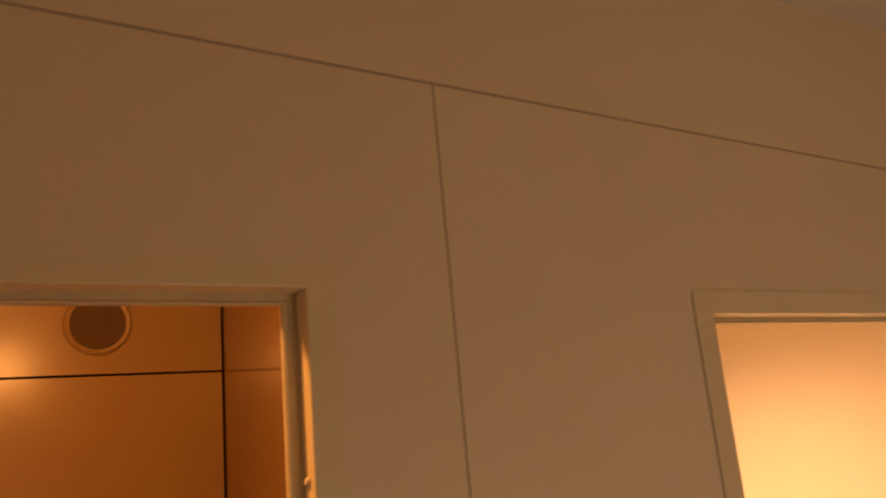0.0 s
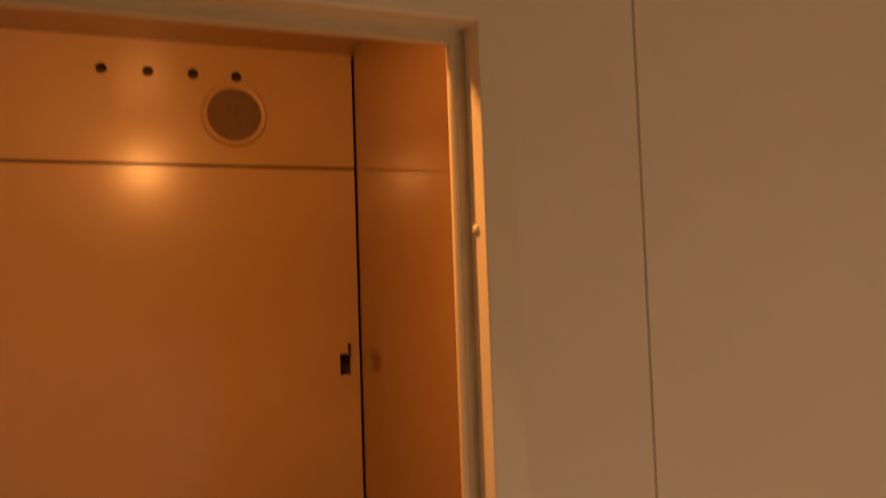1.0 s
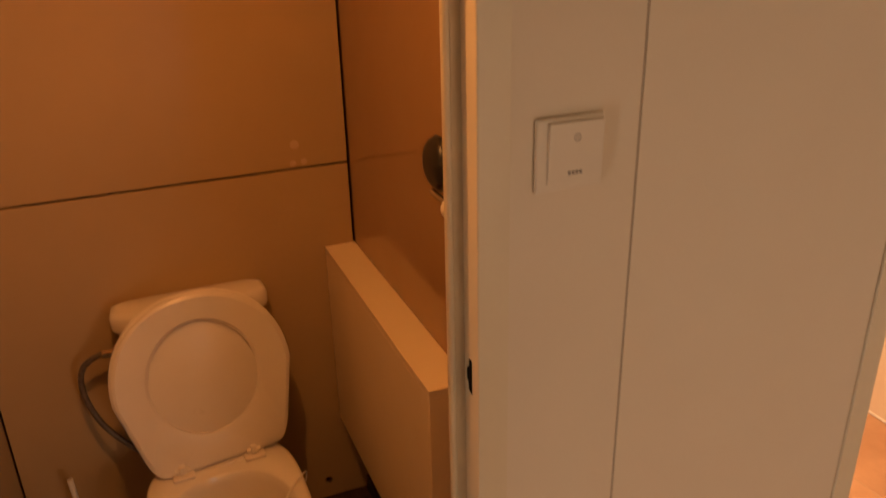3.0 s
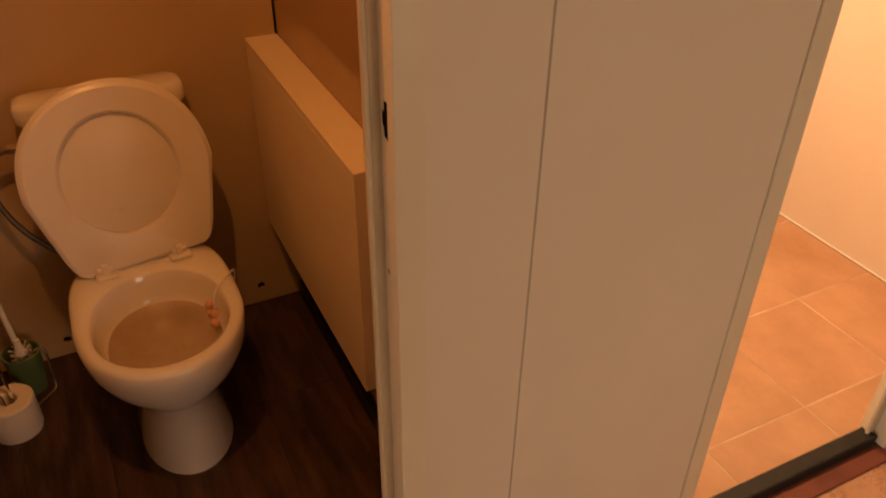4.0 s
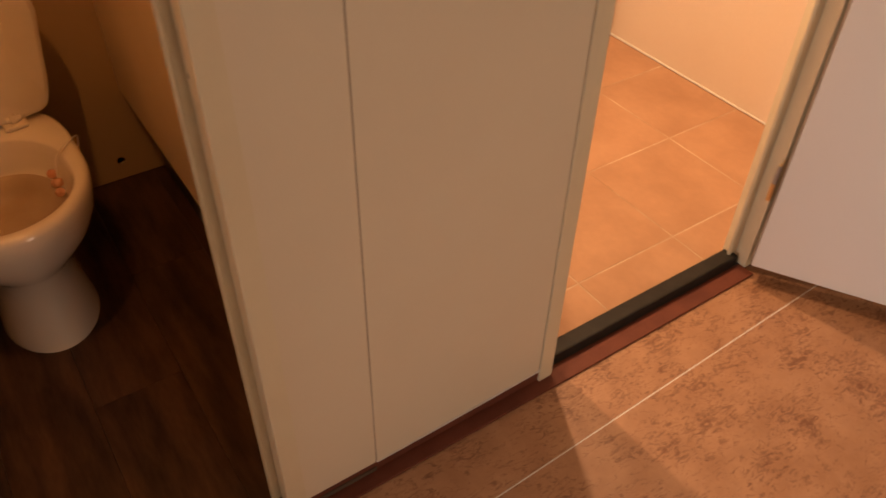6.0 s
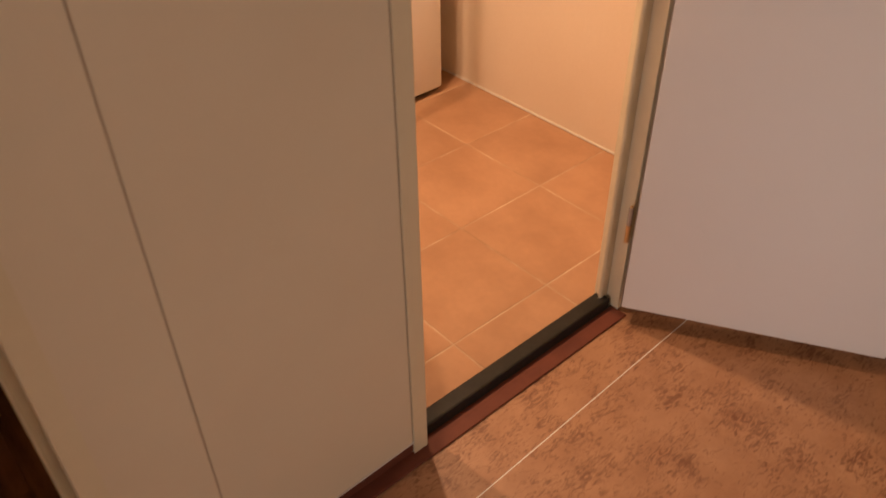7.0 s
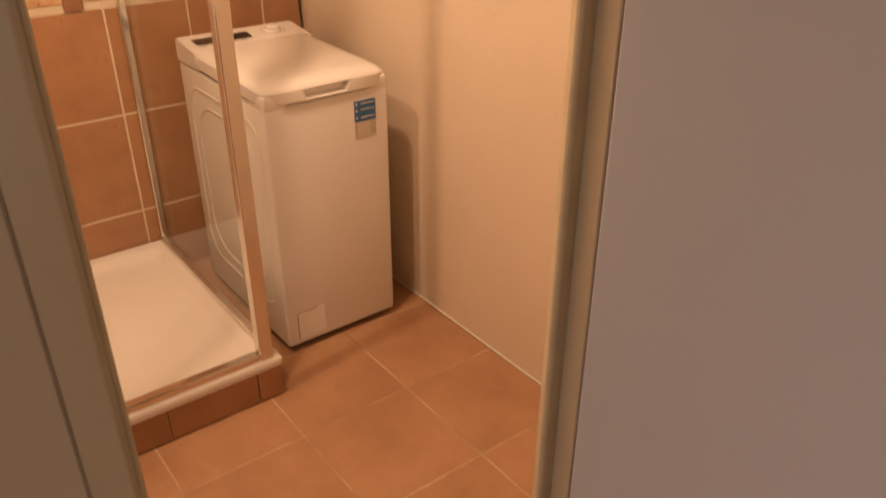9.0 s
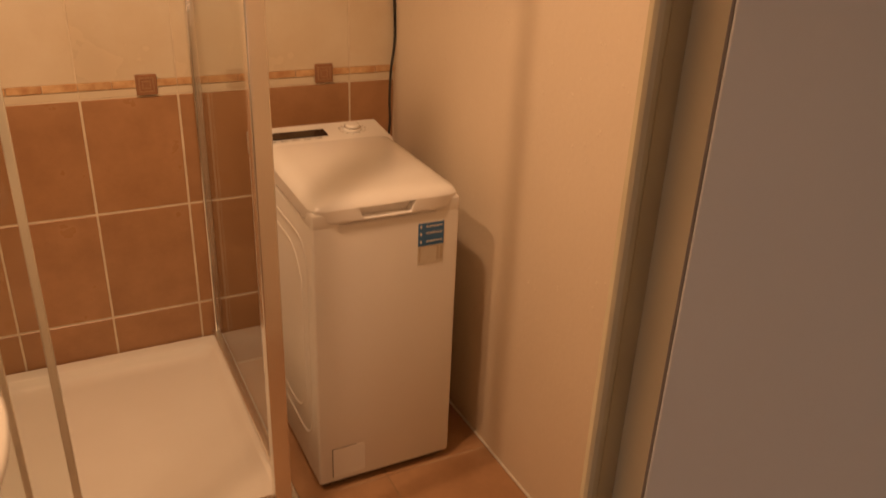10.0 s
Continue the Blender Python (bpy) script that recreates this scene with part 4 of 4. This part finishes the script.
for row_z in (0.757, 0.739, 0.716):
    for k in range(5):
        box(bars, 1.072 + 0.0095 * k, 1.0795 + 0.0095 * k, MY0 - 0.0027, MY0 - 0.0020, row_z - 0.0016, row_z + 0.0016)
for row_z in (0.757, 0.737, 0.716):
    made = bmesh.ops.create_icosphere(bars, subdivisions=2, radius=0.0038)["verts"]
    bmesh.ops.scale(bars, vec=(0.8, 0.1, 1), verts=made)
    bmesh.ops.translate(bars, vec=(1.0575, MY0 - 0.0022, row_z), verts=made)
part("pale_bars", bars, PALE_PRINT, sticker, "pale printed bars and dots")
for xa in (1.0515, 1.1035, 1.113):
    bars = bmesh.new()
    for k in range(6):
        box(bars, xa, xa + 0.006, MY0 - 0.0018, MY0 - 0.0012, 0.662 + 0.0065 * k, 0.666 + 0.0065 * k)
    part("dark_bars", bars, JOINT, sticker, "dark printed bars")
for d, r in ((0.0, 0.05), (0.045, 0.09)):
    loop = [(MX0 - 0.0002, y, z) for y, z, _ in rounded(MY0 + 0.045 + d, MY1 - 0.06 - d, 0.14 + d, 0.74 - d, 0, r + 0.03, 8)]
    ridge = bmesh.new()
    rows = []
    for w, h in ((-0.0042, 0.0), (-0.0014, -0.0026), (0.0014, -0.0026), (0.0042, 0.0)):
        cy, cz = (MY0 + MY1) / 2, 0.44
        rows.append([(x + h, y + w * (1 if y < cy else -1), z + w * (1 if z < cz else -1)) for x, y, z in loop])
    loft(ridge, rows, False, False)
    part("pressed_ridge", ridge, WHITE_STEEL, washer, angle=60)

cable = thing("power_cable", (1.27, 1.95, 0.90), "black power cable hanging down the tiled wall", "cable")
part("cord", swept(bmesh.new(), [(1.262, 1.962, 2.10), (1.270, 1.964, 1.70), (1.283, 1.962, 1.35), (1.289, 1.960, 1.18), (1.288, 1.955, 1.08), (1.272, 1.945, 0.99), (1.262, 1.930, 0.90), (1.255, 1.915, 0.80), (1.20, 1.885, 0.60)], 0.0042, 10), BLACK, cable, angle=60)

bath_lamp = thing("ceiling_spot", (0.45, 0.92, BZ), "small round ceiling spot in the bathroom", "lamp", "bathroom ceiling spots")
part("ring", spun(bmesh.new(), [(0.042, 0.0), (0.042, -0.008), (0.03, -0.012), (0.028, -0.004)], (0.45, 0.92, BZ), 28), CHROME, bath_lamp)
part("socket", spun(bmesh.new(), [(0.024, -0.001), (0.022, -0.05), (0.015, -0.055)], (0.45, 0.92, BZ), 20), WHITE_PLASTIC, bath_lamp)
copy_thing(bath_lamp, Matrix.Translation((-0.02, 1.01, BZ)))
# ---- tiles ----
bath_floor = structure("floor_bathroom", boxed(BX0, BX1, 0.060, BY + 0.01, -0.06, -0.0010), GROUT_FLOOR, "terracotta floor tiles with pale grout", "floor")


def tile_mesh(w, h, t, mat, bevel=0.0015):
    bm = boxed(-w / 2, w / 2, -h / 2, h / 2, -t, 0.0, bevel, 1)
    mesh = bpy.data.meshes.new("tile")
    bm.to_mesh(mesh)
    bm.free()
    mesh.materials.append(mat)
    return mesh


MESHES = {}


def tile(parent, xa, xb, ya, yb, gap, mat, m, thick=0.008):
    """One tile, laid in the plane that m gives, between the joints."""
    w, h = round(xb - xa - gap, 4), round(yb - ya - gap, 4)
    if w < 0.004 or h < 0.004:
        return
    key = (w, h, mat.name)
    if key not in MESHES:
        MESHES[key] = tile_mesh(w, h, thick, mat)
    ob = new("tile", MESHES[key])
    ob.parent = parent
    ob.matrix_basis = m @ Matrix.Translation(((xa + xb) / 2, (ya + yb) / 2, rng.uniform(-0.0004, 0.0)))


def cuts(lo, hi, at, step):
    first = at + math.floor((lo - at) / step) * step
    marks_at = [first + k * step for k in range(40) if lo + 0.002 < first + k * step < hi - 0.002]
    return list(zip([lo, *marks_at], [*marks_at, hi]))


for xa, xb in cuts(BX0, BX1, 0.970, 0.3415):
    for ya, yb in cuts(0.070, BY, 0.886, 0.3465):
        if not (yb < 1.95 and ya > 1.09 and xb < 0.66):
            tile(bath_floor, xa, xb, ya, yb, 0.0032, BATH_TILE, Matrix.Identity(4))

tiled_wall = structure("wall_bathroom_back", boxed(BX0 - 0.005, BX1 + 0.08, BY + 0.0014, 2.06, -0.03, BZ), GROUT, "bathroom wall with terracotta and cream tiles and a border", "wall")
upright = Matrix.Translation((0, BY, 0)) @ Matrix.Rotation(radians(90), 4, "X")
for xa, xb in cuts(BX0, BX1, 0.344, 0.2655):
    for za, zb in ((0.0, 0.265), (0.265, 0.614), (0.614, 0.959)):
        tile(tiled_wall, xa, xb, za, zb, 0.0058, WALL_TILE, upright)
    for za, zb in ((1.004, 1.352), (1.352, 1.700), (1.700, 2.048), (2.048, BZ)):
        tile(tiled_wall, xa, xb, za, zb, 0.003, CREAM_TILE, upright)
    tile(tiled_wall, xa, xb, 0.959, 0.983, 0.002, CREAM_TILE, upright)
proud = Matrix.Translation((0, BY - 0.003, 0)) @ Matrix.Rotation(radians(90), 4, "X")
for xa, xb in cuts(BX0, BX1, 0.344, 0.0885):
    tile(tiled_wall, xa, xb, 0.983, 1.006, 0.0016, BORDER, proud, 0.01)
for xc in (-0.004, 0.525, 1.054):
    decor = part("decor_tile", boxed(xc - 0.029, xc + 0.029, BY - 0.0085, BY, 0.962, 1.021, 0.002, 1), DECOR, tiled_wall, "small brown square decor tile")
    for d in (0.008, 0.017):
        frame_bm = bmesh.new()
        a, b, zc = 0.029 - d, 0.029 - d - 0.0035, 0.9915
        loft(frame_bm, [[(xc + sx * r, BY - y, zc + sz * r) for sx, sz in ((-1, -1), (1, -1), (1, 1), (-1, 1))] for r, y in ((a, 0.0083), (a, 0.0105), (b, 0.0105), (b, 0.0083))], False, False)
        part("relief_square", frame_bm, DECOR_LIGHT, decor)
riser = Matrix.Translation((0, 1.084, 0)) @ Matrix.Rotation(radians(90), 4, "X")
for xa, xb in cuts(BX0 + 0.004, 0.672, 0.596, 0.2600):
    tile(tray, xa, xb, 0.002, 0.108, 0.003, WALL_TILE, Matrix.Translation((-tray.location.x, -tray.location.y, 0)) @ riser)
